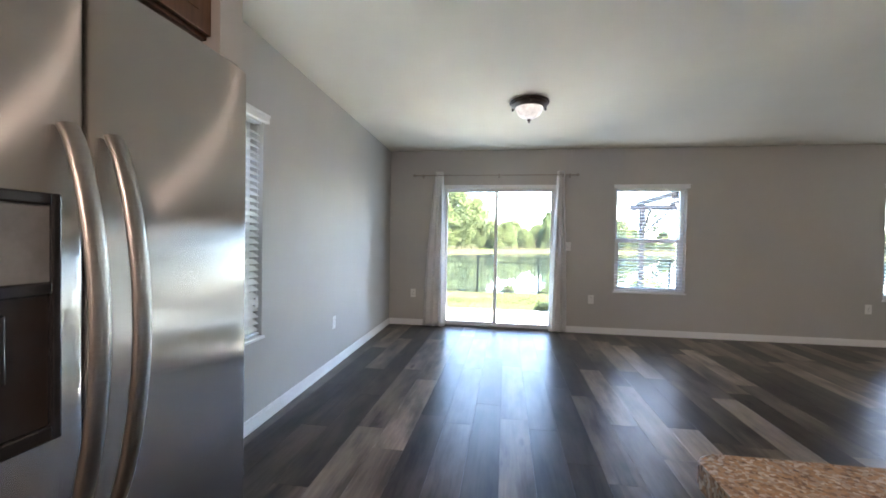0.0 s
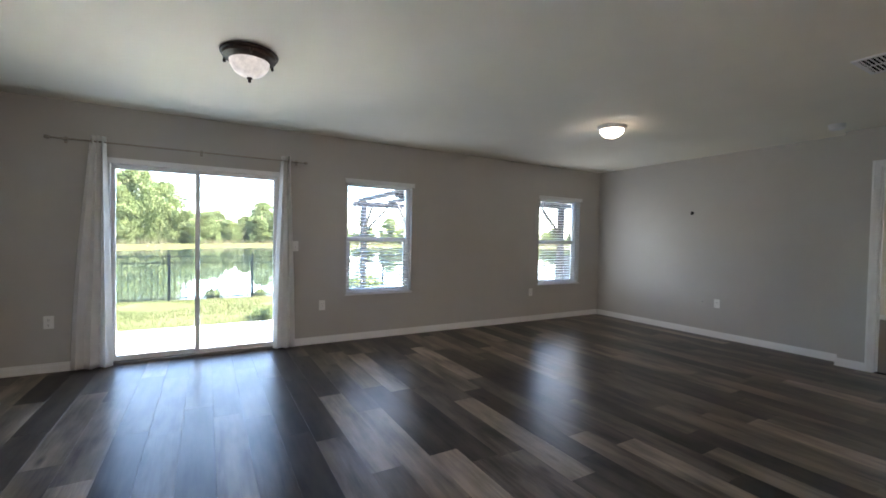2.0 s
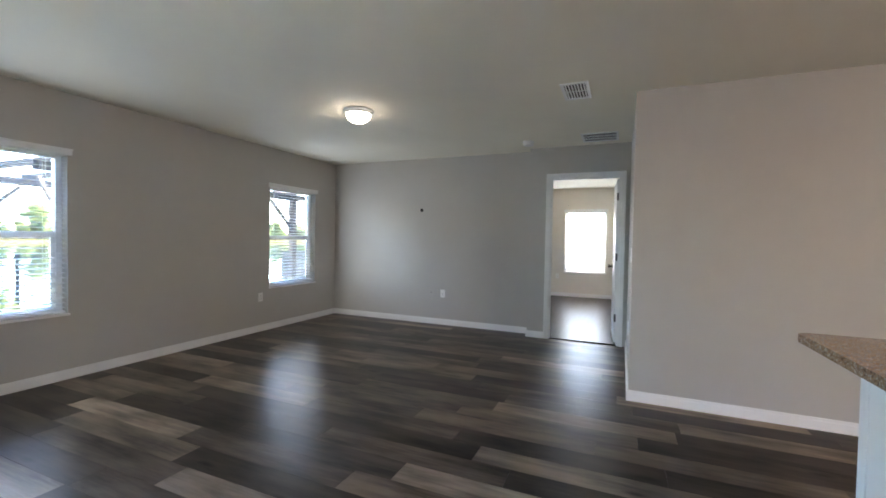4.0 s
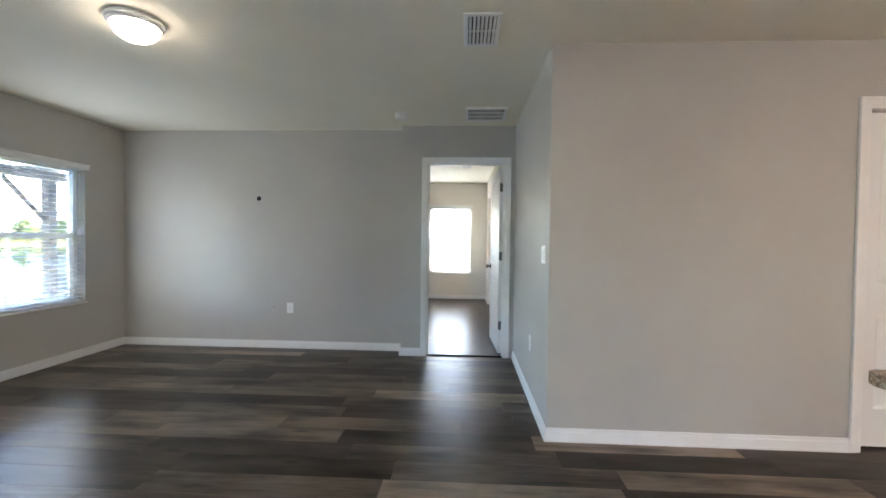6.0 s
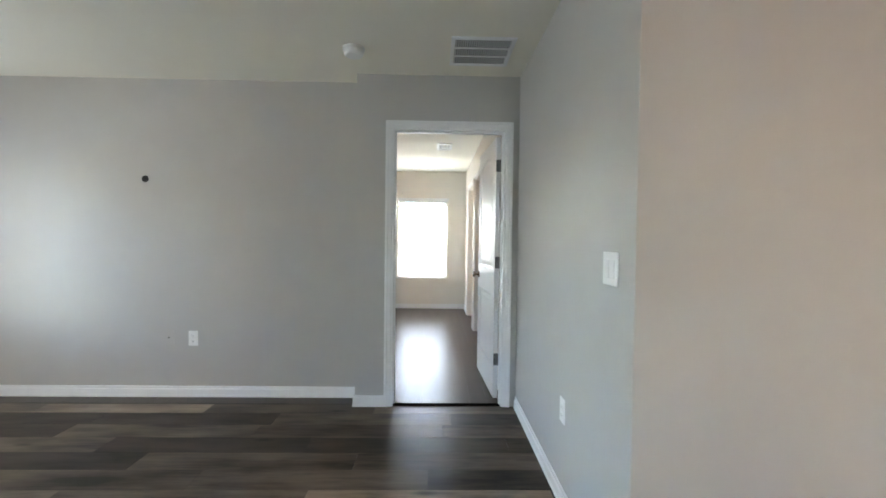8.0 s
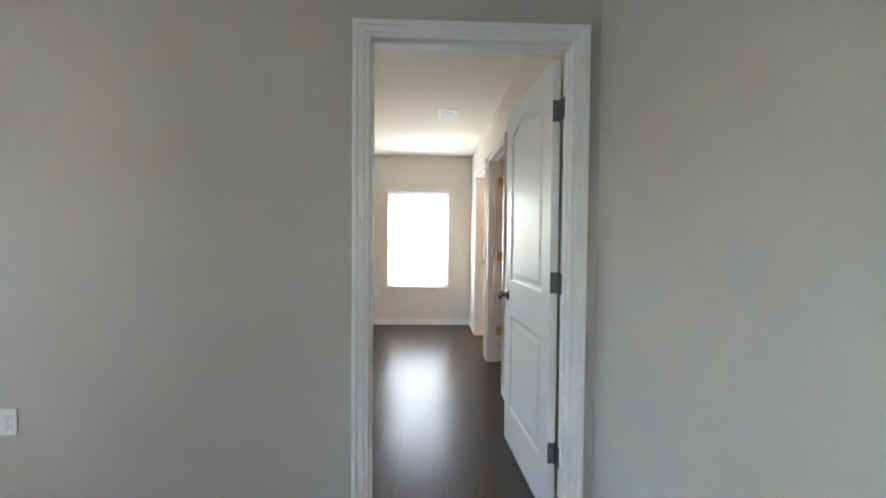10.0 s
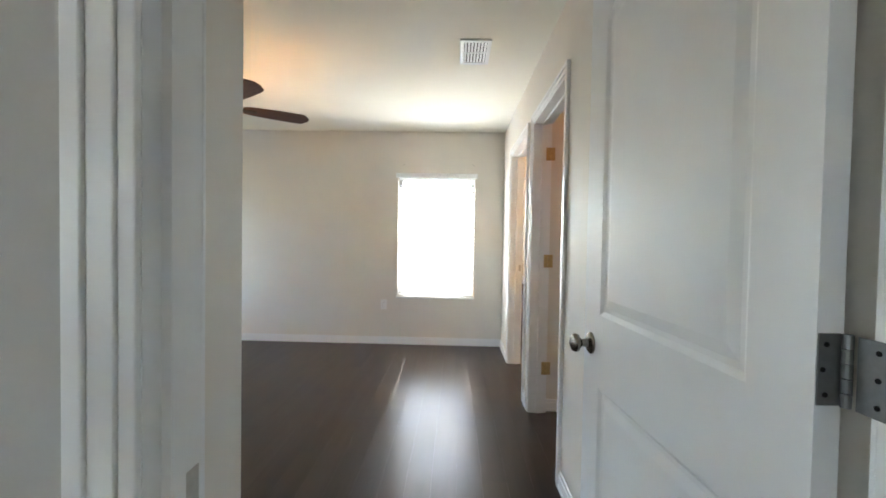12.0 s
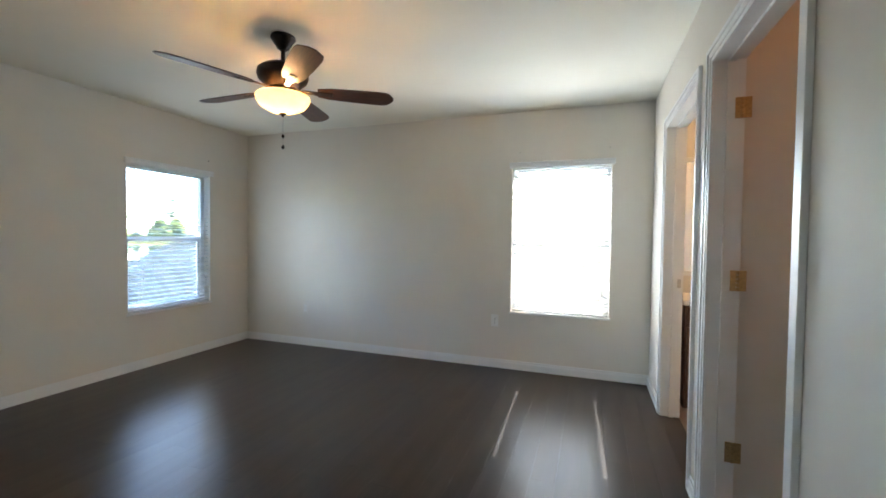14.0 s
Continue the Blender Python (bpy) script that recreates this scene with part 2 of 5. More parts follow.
HANDLE = material("brushed_handle_metal", (0.38, 0.36, 0.34), 0.36, 1.0, vary=0.08, scale=4, stretch=(1, 1, 30))
NICHE = material("brown_black_plastic", (0.02, 0.012, 0.009), 0.5, vary=0.3, scale=20)
BLACK = material("black_plastic", (0.025, 0.024, 0.025), 0.25, vary=0.3, scale=20)
GREY = material("grey_plastic", (0.22, 0.22, 0.22), 0.35, vary=0.2, scale=20)
GRANITE = granite_material("speckled_granite")
CABINET = material("brown_cabinet_wood", (0.16, 0.075, 0.035), 0.38, vary=0.4, scale=5, stretch=(14, 14, 1))
PANEL = material("white_island_panel", (0.8, 0.81, 0.82), 0.42, vary=0.05, scale=4)
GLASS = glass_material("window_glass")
MIRROR = material("mirror_silver", (0.9, 0.9, 0.9), 0.02, 1.0)
CLOTH = thin_material("pale_grey_curtain", (0.9, 0.89, 0.875), 0.24, 0.85, 0.1, 0.94)
ROD = material("pewter_rod", (0.42, 0.385, 0.34), 0.45, 0.6, vary=0.3, scale=30)
BOWL_WHITE = material("frosted_lamp_bowl", (0.85, 0.84, 0.8), 0.35, vary=0.45, scale=14, emit=(1.0, 0.98, 0.95), emit_power=0.0068)
BOWL_ON = material("lit_lamp_bowl", (0.85, 0.84, 0.8), 0.35, vary=0.05, scale=14, emit=(1.0, 0.9, 0.76), emit_power=0.24)
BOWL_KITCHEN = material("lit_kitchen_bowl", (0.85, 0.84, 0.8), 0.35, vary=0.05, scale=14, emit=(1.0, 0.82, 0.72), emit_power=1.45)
BOWL_WARM = thin_material("amber_alabaster_glass", (0.88, 0.68, 0.42), 0.22, 0.3)
THRESHOLD = material("matte_black_strip", (0.006, 0.006, 0.006), 0.95, vary=0.3, scale=30, spec=0.0)
P_DARK = plank_material("plank_charcoal", (0.015, 0.012, 0.01), (0.074, 0.058, 0.046), 0.3, spread=0.22)
P_MID = plank_material("plank_brown", (0.03, 0.0235, 0.0185), (0.16, 0.125, 0.096), 0.3, spread=0.22)
P_LIGHT = plank_material("plank_taupe", (0.07, 0.0545, 0.042), (0.27, 0.213, 0.163), 0.3)
P_BED = plank_material("plank_espresso", (0.04, 0.030, 0.025), (0.06, 0.045, 0.037), 0.3, grain=(1.4, 26, 26), relief=0.12, spread=0.07, spec=0.22, cloud=(1.1, 9, 9), knots=False)
SUBFLOOR = material("floor_joint", (0.012, 0.01, 0.009), 0.7, vary=0.2)
CONCRETE = material("patio_concrete", (0.75, 0.71, 0.63), 0.85, vary=0.15, scale=2, bump=0.3, bump_scale=80)
GRASS = material("lawn", (0.042, 0.052, 0.015), 0.9, vary=0.0, scale=1.1, second=(0.075, 0.072, 0.03), bump=0.3, bump_scale=25, spec=0.03)
BLADES = leaf_material("grass_blades", (0.068, 0.084, 0.022), (0.105, 0.112, 0.04), 0.5)
WATER = material("lake_water", (0.03, 0.045, 0.03), 0.03, vary=0.3, scale=0.05, bump=0.03, bump_scale=1.4, stretch=(1, 2.5, 1), spec=0.35)
LEAF = leaf_material("broad_leaves", (0.13, 0.165, 0.058), (0.18, 0.212, 0.09), 0.74)
PINE = leaf_material("pine_needles", (0.06, 0.08, 0.045), (0.1, 0.12, 0.065), 0.45)
REED = leaf_material("dry_reeds", (0.12, 0.105, 0.055), (0.17, 0.145, 0.085))
BARK = material("bark", (0.12, 0.09, 0.065), 0.9, vary=0.5, scale=3, bump=0.8, bump_scale=14)
IRON = material("black_iron", (0.012, 0.013, 0.014), 0.6, 0.0, vary=0.3, scale=20, spec=0.1)
PERGOLA = material("dark_pergola_wood", (0.1, 0.09, 0.085), 0.8, spec=0.08, vary=0.4, scale=4, stretch=(6, 6, 1), bump=0.3)
PICKET = material("weathered_fence_wood", (0.18, 0.15, 0.125), 0.85, vary=0.4, scale=3, stretch=(8, 8, 1), bump=0.4, bump_scale=30)
SIDING = material("pale_siding", (0.72, 0.71, 0.68), 0.7, vary=0.08, scale=2)
SHINGLE = material("roof_shingle", (0.11, 0.1, 0.095), 0.9, vary=0.4, scale=8, bump=0.5)
HOLE = material("black_rubber", (0.008, 0.008, 0.008), 0.8, vary=0.2)
TILE = material("bath_tile", (0.3, 0.22, 0.16), 0.3, vary=0.3, scale=4)

# ---- mesh helpers ----


def bm_new():
    return bmesh.new()


def add_box(bm, x0, x1, y0, y1, z0, z1, bevel=0.0):
    r = bmesh.ops.create_cube(bm, size=1.0)
    for v in r["verts"]:
        v.co = Vector((x0 + (v.co.x + 0.5) * (x1 - x0), y0 + (v.co.y + 0.5) * (y1 - y0), z0 + (v.co.z + 0.5) * (z1 - z0)))
    if bevel:
        edges = list({e for v in r["verts"] for e in v.link_edges})
        bmesh.ops.bevel(bm, geom=edges, offset=bevel, segments=2, profile=0.5, affect="EDGES")
    return bm


def box(x0, x1, y0, y1, z0, z1, bevel=0.0):
    return add_box(bm_new(), x0, x1, y0, y1, z0, z1, bevel)


def add_rod(bm, a, b, r0, r1=None, seg=12):
    a, b = Vector(a), Vector(b)
    r = bmesh.ops.create_cone(bm, cap_ends=True, segments=seg, radius1=r0, radius2=r0 if r1 is None else r1, depth=(b - a).length)
    m = Matrix.Translation((a + b) / 2) @ (b - a).to_track_quat("Z", "Y").to_matrix().to_4x4()
    bmesh.ops.transform(bm, matrix=m, verts=r["verts"])
    return bm


def rod(a, b, r0, r1=None, seg=12):
    return add_rod(bm_new(), a, b, r0, r1, seg)


def add_lathe(bm, profile, seg=32, centre=(0, 0, 0), m=None):
    """Turns (radius, height) pairs round z."""
    rings = []
    for r, z in profile:
        if r < 1e-5:
            rings.append([bm.verts.new((0, 0, z))])
        else:
            rings.append([bm.verts.new((r * math.cos(2 * math.pi * i / seg), r * math.sin(2 * math.pi * i / seg), z)) for i in range(seg)])
    for a, b in zip(rings, rings[1:]):
        for i in range(seg):
            j = (i + 1) % seg
            loop = []
            for v in (a[i % len(a)], a[j % len(a)], b[j % len(b)], b[i % len(b)]):
                if v not in loop:
                    loop.append(v)
            if len(loop) > 2:
                bm.faces.new(loop)
    m = (m or Matrix.Translation(centre))
    bmesh.ops.transform(bm, matrix=m, verts=[v for ring in rings for v in ring])
    bmesh.ops.recalc_face_normals(bm, faces=bm.faces[:])
    return bm


def lathe(profile, seg=32, centre=(0, 0, 0), m=None):
    return add_lathe(bm_new(), profile, seg, centre, m)


def mesh_of(name, bm, mat, smooth=False):
    me = bpy.data.meshes.new(name)
    bm.to_mesh(me)
    bm.free()
    me.materials.append(mat)
    if smooth:
        me.shade_smooth()
        me.set_sharp_from_angle(angle=radians(35))
    return me


def part(name, bm, mat, parent, label="", smooth=False, place=None):
    ob = new(name, mesh_of(name, bm, mat, smooth))
    ob.parent = parent
    if place is not None:
        ob.matrix_basis = place
    return tagged(ob, label)


def thing(name, m, label, category, group="", kind=""):
    ob = new(name)
    ob.empty_display_size = 0.1
    ob.matrix_basis = m
    return tagged(ob, label, category, group, kind)


def thing_part(name, parent, label=""):
    """A part that only holds pieces of its own."""
    ob = new(name)
    ob.empty_display_size = 0.05
    ob.parent = parent
    return tagged(ob, label)


def structure(name, bm, mat, label, category, smooth=False):
    return tagged(new(name, mesh_of(name, bm, mat, smooth)), label, category, kind="structure")


def wall_mesh(along, a0, a1, b0, b1, holes=(), top=2.44):
    """A wall from a0 to a1 along 'x' or 'y', b0 to b1 thick, with holes (start, end, bottom, top)."""
    bm = bm_new()

    def piece(s, e, z0, z1):
        if e - s > 1e-4 and z1 - z0 > 1e-4:
            if along == "x":
                add_box(bm, s, e, b0, b1, z0, z1)
            else:
                add_box(bm, b0, b1, s, e, z0, z1)
    at = a0
    for s, e, z0, z1 in sorted(holes):
        piece(at, s, 0, top)
        piece(s, e, 0, z0)
        piece(s, e, z1, top)
        at = e
    piece(at, a1, 0, top)
    return bm


# ---- large structure ----
W1, W2, WW = (1.388, 2.255, 0.55, 1.93), (4.47, 5.365, 0.55, 1.93), (1.84, 2.72, 0.55, 1.93)
WN, WE = (8.65, 9.513, 0.51, 1.90), (1.968, 2.845, 0.535, 1.93)
SLIDER = (-0.905, 0.635, 0.0, 1.965)
structure("wall_north", wall_mesh("x", -1.8, 5.98, 6.0, 6.17, (SLIDER, W1, W2)), WALL, "warm grey painted living room wall with door and windows", "wall")
SKEW = Matrix.Translation((-1.65, 6.0, 0)) @ Matrix.Rotation(radians(1.68), 4, "Z") @ Matrix.Translation((1.65, -6.0, 0))
west = structure("wall_west", wall_mesh("y", -3.1, 6.0, -1.8, -1.65, (WW,)), WALL, "warm grey painted side wall with one window", "wall")
west.matrix_basis = SKEW
structure("wall_fridge_side", wall_mesh("y", 1.58, 1.70, -1.65, -1.0), WALL, "short grey wall stub beside the refrigerator", "wall")
structure("wall_south", wall_mesh("x", -1.65, 4.0, -3.1, -3.0), WALL, "plain grey kitchen end wall", "wall")
structure("wall_hall_front", wall_mesh("y", -3.0, 1.576, 3.872, 4.0, ((-1.045, -0.255, 0, 2.06),)), WALL, "grey wall facing the kitchen with a closed door", "wall")
structure("wall_hall_side", wall_mesh("x", 4.0, 5.679, 1.45, 1.576), WALL, "grey wall running to the bedroom doorway", "wall")
structure("wall_doorway", wall_mesh("y", 1.45, 2.77, 5.679, 5.775, ((1.668, 2.51, 0, 2.06),)), WALL, "grey wall with the bedroom doorway", "wall")
structure("wall_east", wall_mesh("y", 2.77, 6.0, 5.852, 5.98), WALL, "plain grey living room end wall", "wall")
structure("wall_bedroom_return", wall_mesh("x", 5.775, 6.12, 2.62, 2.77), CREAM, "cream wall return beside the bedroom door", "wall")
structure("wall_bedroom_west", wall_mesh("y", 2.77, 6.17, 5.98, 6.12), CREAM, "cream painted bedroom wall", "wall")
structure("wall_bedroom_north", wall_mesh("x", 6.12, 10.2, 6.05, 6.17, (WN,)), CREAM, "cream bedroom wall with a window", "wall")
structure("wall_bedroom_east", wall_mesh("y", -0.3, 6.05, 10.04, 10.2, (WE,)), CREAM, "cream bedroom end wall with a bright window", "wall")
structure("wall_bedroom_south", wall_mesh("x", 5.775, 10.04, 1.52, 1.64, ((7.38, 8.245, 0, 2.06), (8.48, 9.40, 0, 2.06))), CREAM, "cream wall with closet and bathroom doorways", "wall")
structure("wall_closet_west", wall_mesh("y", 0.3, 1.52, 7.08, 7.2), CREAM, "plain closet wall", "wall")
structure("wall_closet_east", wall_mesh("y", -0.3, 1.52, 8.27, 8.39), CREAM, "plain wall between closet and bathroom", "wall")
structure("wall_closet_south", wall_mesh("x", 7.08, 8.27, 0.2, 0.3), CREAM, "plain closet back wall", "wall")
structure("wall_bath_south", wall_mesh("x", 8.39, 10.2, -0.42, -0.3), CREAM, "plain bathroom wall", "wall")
structure("wall_store_back", wall_mesh("y", -3.1, 1.45, 5.5, 5.62), WALL, "plain wall behind the closed door", "wall")
structure("wall_store_south", wall_mesh("x", 4.0, 5.5, -3.1, -3.0), WALL, "plain wall behind the closed door", "wall")
structure("ceiling", box(-1.8, 10.2, -3.1, 6.17, 2.44, 2.6), CEIL, "off-white textured ceiling", "ceiling")
structure("roof_slab", box(-2.2, 10.6, -3.5, 6.55, 2.6, 2.75), SHINGLE, "plain roof over the rooms", "roof")

# ---- trim, doors and windows ----


def baseboard(name, x0, y0, x1, y1, side):
    """A run from (x0, y0) to (x1, y1) along a wall; side: the unit vector into the room."""
    bm = bm_new()
    for t, z0, z1 in ((0.016, 0.0, 0.016), (0.013, 0.016, 0.062), (0.0075, 0.062, 0.083)):
        xs, ys = sorted((x0, x1)), sorted((y0, y1))
        if side[0]:
            xs = sorted((x0, x0 + side[0] * t))
        else:
            ys = sorted((y0, y0 + side[1] * t))
        add_box(bm, xs[0], xs[1], ys[0], ys[1], z0, z1)
    return structure(name, bm, TRIM, "white painted two-step baseboard", "baseboard")


def casing(bm, along, a0, a1, face, out, top, w=0.066):
    """White door casing round an opening from a0 to a1, on the plane 'face', standing out along 'out' (+1 or -1)."""
    steps = ((0.0, 0.018, 0.009), (0.018, 0.046, 0.013), (0.046, w, 0.018))

    def slab(u0, u1, z0, z1, t):
        v = sorted((face, face + out * t))
        if along == "y":
            add_box(bm, v[0], v[1], u0, u1, z0, z1, 0.002)
        else:
            add_box(bm, u0, u1, v[0], v[1], z0, z1, 0.002)
    for s, e, t in steps:
        slab(a0 - e, a0 - s, 0, top + e, t)
        slab(a1 + s, a1 + e, 0, top + e, t)
        slab(a0 - s, a1 + s, top + s, top + e, t)
    return bm


def jamb(bm, along, a0, a1, b0, b1, top, t=0.02, stop=None):
    def slab(u0, u1, z0, z1, c0=b0, c1=b1):
        if along == "y":
            add_box(bm, c0, c1, u0, u1, z0, z1)
        else:
            add_box(bm, u0, u1, c0, c1, z0, z1)
    slab(a0 - t, a0, 0, top)
    slab(a1, a1 + t, 0, top)
    slab(a0 - t, a1 + t, top, top + t)
    if stop:
        slab(a0, a0 + 0.011, 0, top - 0.011, *stop)
        slab(a1 - 0.011, a1, 0, top - 0.011, *stop)
        slab(a0, a1, top - 0.011, top, *stop)
    return bm


def doorway(name, label, along, a0, a1, b0, b1, top=2.03, stop=None, sides=(True, True)):
    d = thing(name, Matrix(), label, "doorway", kind="structure")
    part("jamb", jamb(bm_new(), along, a0, a1, b0, b1, top, stop=stop), TRIM, d)
    if sides[0]:
        part("casing", casing(bm_new(), along, a0, a1, b0, -1, top), TRIM, d)
    if sides[1]:
        part("casing", casing(bm_new(), along, a0, a1, b1, 1, top), TRIM, d)
    return d


def offset_loop(pts, d):
    """The closed outline moved inwards by d."""
    out = []
    n = len(pts)
    for i in range(n):
        p, a, b = Vector(pts[i]), Vector(pts[i - 1]), Vector(pts[(i + 1) % n])
        e0, e1 = (p - a).normalized(), (b - p).normalized()
        n0, n1 = Vector((-e0.y, e0.x)), Vector((-e1.y, e1.x))
        m = (n0 + n1)
        m = m / max(m.dot(n0), 0.3)
        out.append(p + m * d)
    return out


def panel_door_mesh(width, height, thick):
    """A moulded two-panel leaf, the upper panel with an arched head. Hinge edge on x = 0, leaf along +x, thickness along y."""
    bm = bm_new()
    s = 0.115
    lower = [(s, 0.23), (width - s, 0.23), (width - s, 0.79), (s, 0.79)]
    top, spring = height - 0.10, height - 0.175
    upper = [(s, 1.0), (width - s, 1.0), (width - s, spring)]
    k = 18
    for i in range(1, k):
        f = i / k
        upper.append((width - s - f * (width - 2 * s), spring + (top - spring) * math.sin(math.pi * f) ** 0.8))
    upper.append((s, spring))
    for face in (0.0, thick):
        sign = 1 if face == 0.0 else -1

        def at(p, depth):
            return bm.verts.new((p[0], face + sign * depth, p[1]))
        edges = []
        frame_loop = [at(p, 0) for p in ((0, 0), (width, 0), (width, height), (0, height))]
        loops = [frame_loop]
        for outline in (lower, upper):
            rings = [[at(p, d) for p in offset_loop(outline, inset)] for inset, d in ((0.0, 0.0), (0.012, 0.007), (0.024, 0.008), (0.05, 0.0025))]
            loops.append(rings[0])
            for a, b in zip(rings, rings[1:]):
                for i in range(len(a)):
                    j = (i + 1) % len(a)
                    bm.faces.new((a[i], a[j], b[j], b[i]))
            bm.faces.new(rings[-1])
        for loop in loops:
            for i in range(len(loop)):
                edges.append(bm.edges.get((loop[i], loop[(i + 1) % len(loop)])) or bm.edges.new((loop[i], loop[(i + 1) % len(loop)])))
        bmesh.ops.triangle_fill(bm, use_beauty=True, use_dissolve=False, edges=edges)
    for x0, x1, z0, z1 in ((0, 0, 0, height), (width, width, 0, height), (0, width, 0, 0), (0, width, height, height)):
        c = [(x0, z0), (x1, z1)] if x0 == x1 else [(x0, z0), (x1, z0)]
        vs = [bm.verts.new((c[0][0], 0, c[0][1])), bm.verts.new((c[1][0], 0, c[1][1])), bm.verts.new((c[1][0], thick, c[1][1])), bm.verts.new((c[0][0], thick, c[0][1]))]
        bm.faces.new(vs)
    bmesh.ops.remove_doubles(bm, verts=bm.verts[:], dist=1e-5)
    bmesh.ops.recalc_face_normals(bm, faces=bm.faces[:])
    return bm


KNOB_PROFILE = [(0.0, 0.0), (0.033, 0.0), (0.033, 0.004), (0.027, 0.009), (0.013, 0.012), (0.011, 0.03), (0.016, 0.034), (0.026, 0.041), (0.028, 0.049), (0.024, 0.058), (0.012, 0.063), (0.0, 0.064)]


def door_leaf(name, m, width, height, label, knob_x, sides=(True, True), hinges=()):
    d = thing(name, m, label, "door", kind="structure")
    part("leaf", panel_door_mesh(width, height, 0.035), DOOR, d)
    if sides[0]:
        part("knob", lathe(KNOB_PROFILE, 28, m=Matrix.Translation((knob_x, 0, 0.905)) @ pose(0, 0, 0, 90)), KNOB, d, "dark satin nickel door knob", True)
    if sides[1]:
        part("knob", lathe(KNOB_PROFILE, 28, m=Matrix.Translation((knob_x, 0.035, 0.905)) @ pose(0, 0, 0, -90)), KNOB, d, "dark satin nickel door knob", True)
    return d


def hinge(parent, m, mat=NICKEL):
    """Leaf plates in the x-z plane with a knuckle on the y axis edge."""
    bm = bm_new()
    add_box(bm, -0.034, -0.006, -0.0015, 0.0015, -0.045, 0.045, 0.0008)
    add_box(bm, 0.006, 0.034, -0.0015, 0.0015, -0.045, 0.045, 0.0008)
    for i in range(5):
        add_rod(bm, (0, 0, -0.045 + i * 0.018), (0, 0, -0.0285 + i * 0.018), 0.0065)
    for x in (-0.02, 0.02):
        for z in (-0.03, 0.0, 0.03):
            add_rod(bm, (x, -0.003, z), (x, -0.001, z), 0.0035, 0.0035, 8)
    return part("hinge", bm, mat, parent, "", False, m)


# bedroom doorway and its open door
bed_way = doorway("doorway_bedroom", "white cased bedroom doorway with dark threshold", "y", 1.688, 2.490, 5.679, 5.775, 2.04, stop=(5.706, 5.73))
part("threshold", box(5.685, 5.722, 1.688, 2.490, -0.002, 0.009, 0.003), THRESHOLD, bed_way, "dark threshold strip")
part("strike_plate", box(5.738, 5.768, 2.4885, 2.4895, 0.88, 0.95), NICKEL, bed_way, "nickel strike plate")
bed_door = door_leaf("door_bedroom", pose(5.82, 1.690, 0.012, 0, 0, 3.1), 0.79, 2.02, "white moulded two-panel door standing open", 0.735)


def door_hinge(parent, z):
    """One plate on the leaf's edge, one on the jamb, the knuckle between them."""
    bm = bm_new()
    add_box(bm, -0.0022, -0.0002, 0.004, 0.034, z - 0.046, z + 0.046, 0.0008)
    add_box(bm, -0.06, -0.02, 0.0005, 0.0022, z - 0.046, z + 0.046, 0.0006)
    for i in range(5):
        add_rod(bm, (-0.008, 0.002, z - 0.046 + i * 0.0186), (-0.008, 0.002, z - 0.0285 + i * 0.0186), 0.006)
    h = part("hinge", bm, HINGE, parent, "dull steel butt hinge")
    s = bm_new()
    for k, y in ((-0.032, 0.024), (0.0, 0.028), (0.032, 0.024)):
        add_rod(s, (-0.0034, y, z + k), (-0.002, y, z + k), 0.0034, seg=8)
        add_rod(s, (-0.045, 0.0018, z + k), (-0.045, 0.0034, z + k), 0.0034, seg=8)
    part("screws", s, SLOT, h, "dark screw heads")


for z in (0.303, 1.057, 1.803):
    door_hinge(bed_door, z)

doorway("doorway_hall_front", "white cased doorway with a closed door", "y", -1.025, -0.275, 3.872, 4.0, 2.04, sides=(True, False))
door_leaf("door_hall_front", pose(3.925, -0.278, 0.012, 0, 0, -90), 0.744, 2.02, "white moulded two-panel door, closed", 0.055, (False, True))

closet_way = doorway("doorway_closet", "white cased closet doorway with brass hinges", "x", 7.40, 8.225, 1.52, 1.64, 2.04, sides=(False, True), stop=(1.56, 1.59))
for z in (0.32, 1.08, 1.83):
    hinge(closet_way, pose(8.2225, 1.53, z, 0, 0, 90), BRASS)
bath_way = doorway("doorway_bath", "white cased bathroom doorway", "x", 8.50, 9.38, 1.52, 1.64, 2.04, sides=(False, True), stop=(1.56, 1.59))
part("strike_plate", box(9.3775, 9.379, 1.535, 1.557, 0.92, 0.98), NICKEL, bath_way, "nickel strike plate")

baseboard("baseboard_1", -1.65, 6.0, -0.975, 6.0, (0, -1))
baseboard("baseboard_2", 0.705, 6.0, 5.852, 6.0, (0, -1))
baseboard("baseboard_3", -1.65, 1.66, -1.65, 6.0, (1, 0)).matrix_basis = SKEW
baseboard("baseboard_4", 5.852, 2.77, 5.852, 6.0, (-1, 0))
baseboard("baseboard_5", 5.679, 2.558, 5.679, 2.77, (-1, 0))
baseboard("baseboard_6", 5.663, 2.77, 5.852, 2.77, (0, 1))
baseboard("baseboard_7", 3.872, -0.207, 3.872, 1.576, (-1, 0))
baseboard("baseboard_8", 3.856, 1.576, 5.661, 1.576, (0, 1))
baseboard("baseboard_9", 3.872, -3.0, 3.872, -1.093, (-1, 0))
baseboard("baseboard_10", 10.04, 1.64, 10.04, 6.05, (-1, 0))
baseboard("baseboard_11", 6.12, 6.05, 10.04, 6.05, (0, -1))
baseboard("baseboard_12", 9.448, 1.64, 10.04, 1.64, (0, 1))
baseboard("baseboard_13", 8.293, 1.64, 8.432, 1.64, (0, 1))
baseboard("baseboard_14", 5.795, 1.64, 7.332, 1.64, (0, 1))
baseboard("baseboard_15", 8.27, 0.3, 8.27, 1.52, (-1, 0))
baseboard("baseboard_16", 5.795, 2.62, 6.12, 2.62, (0, -1))
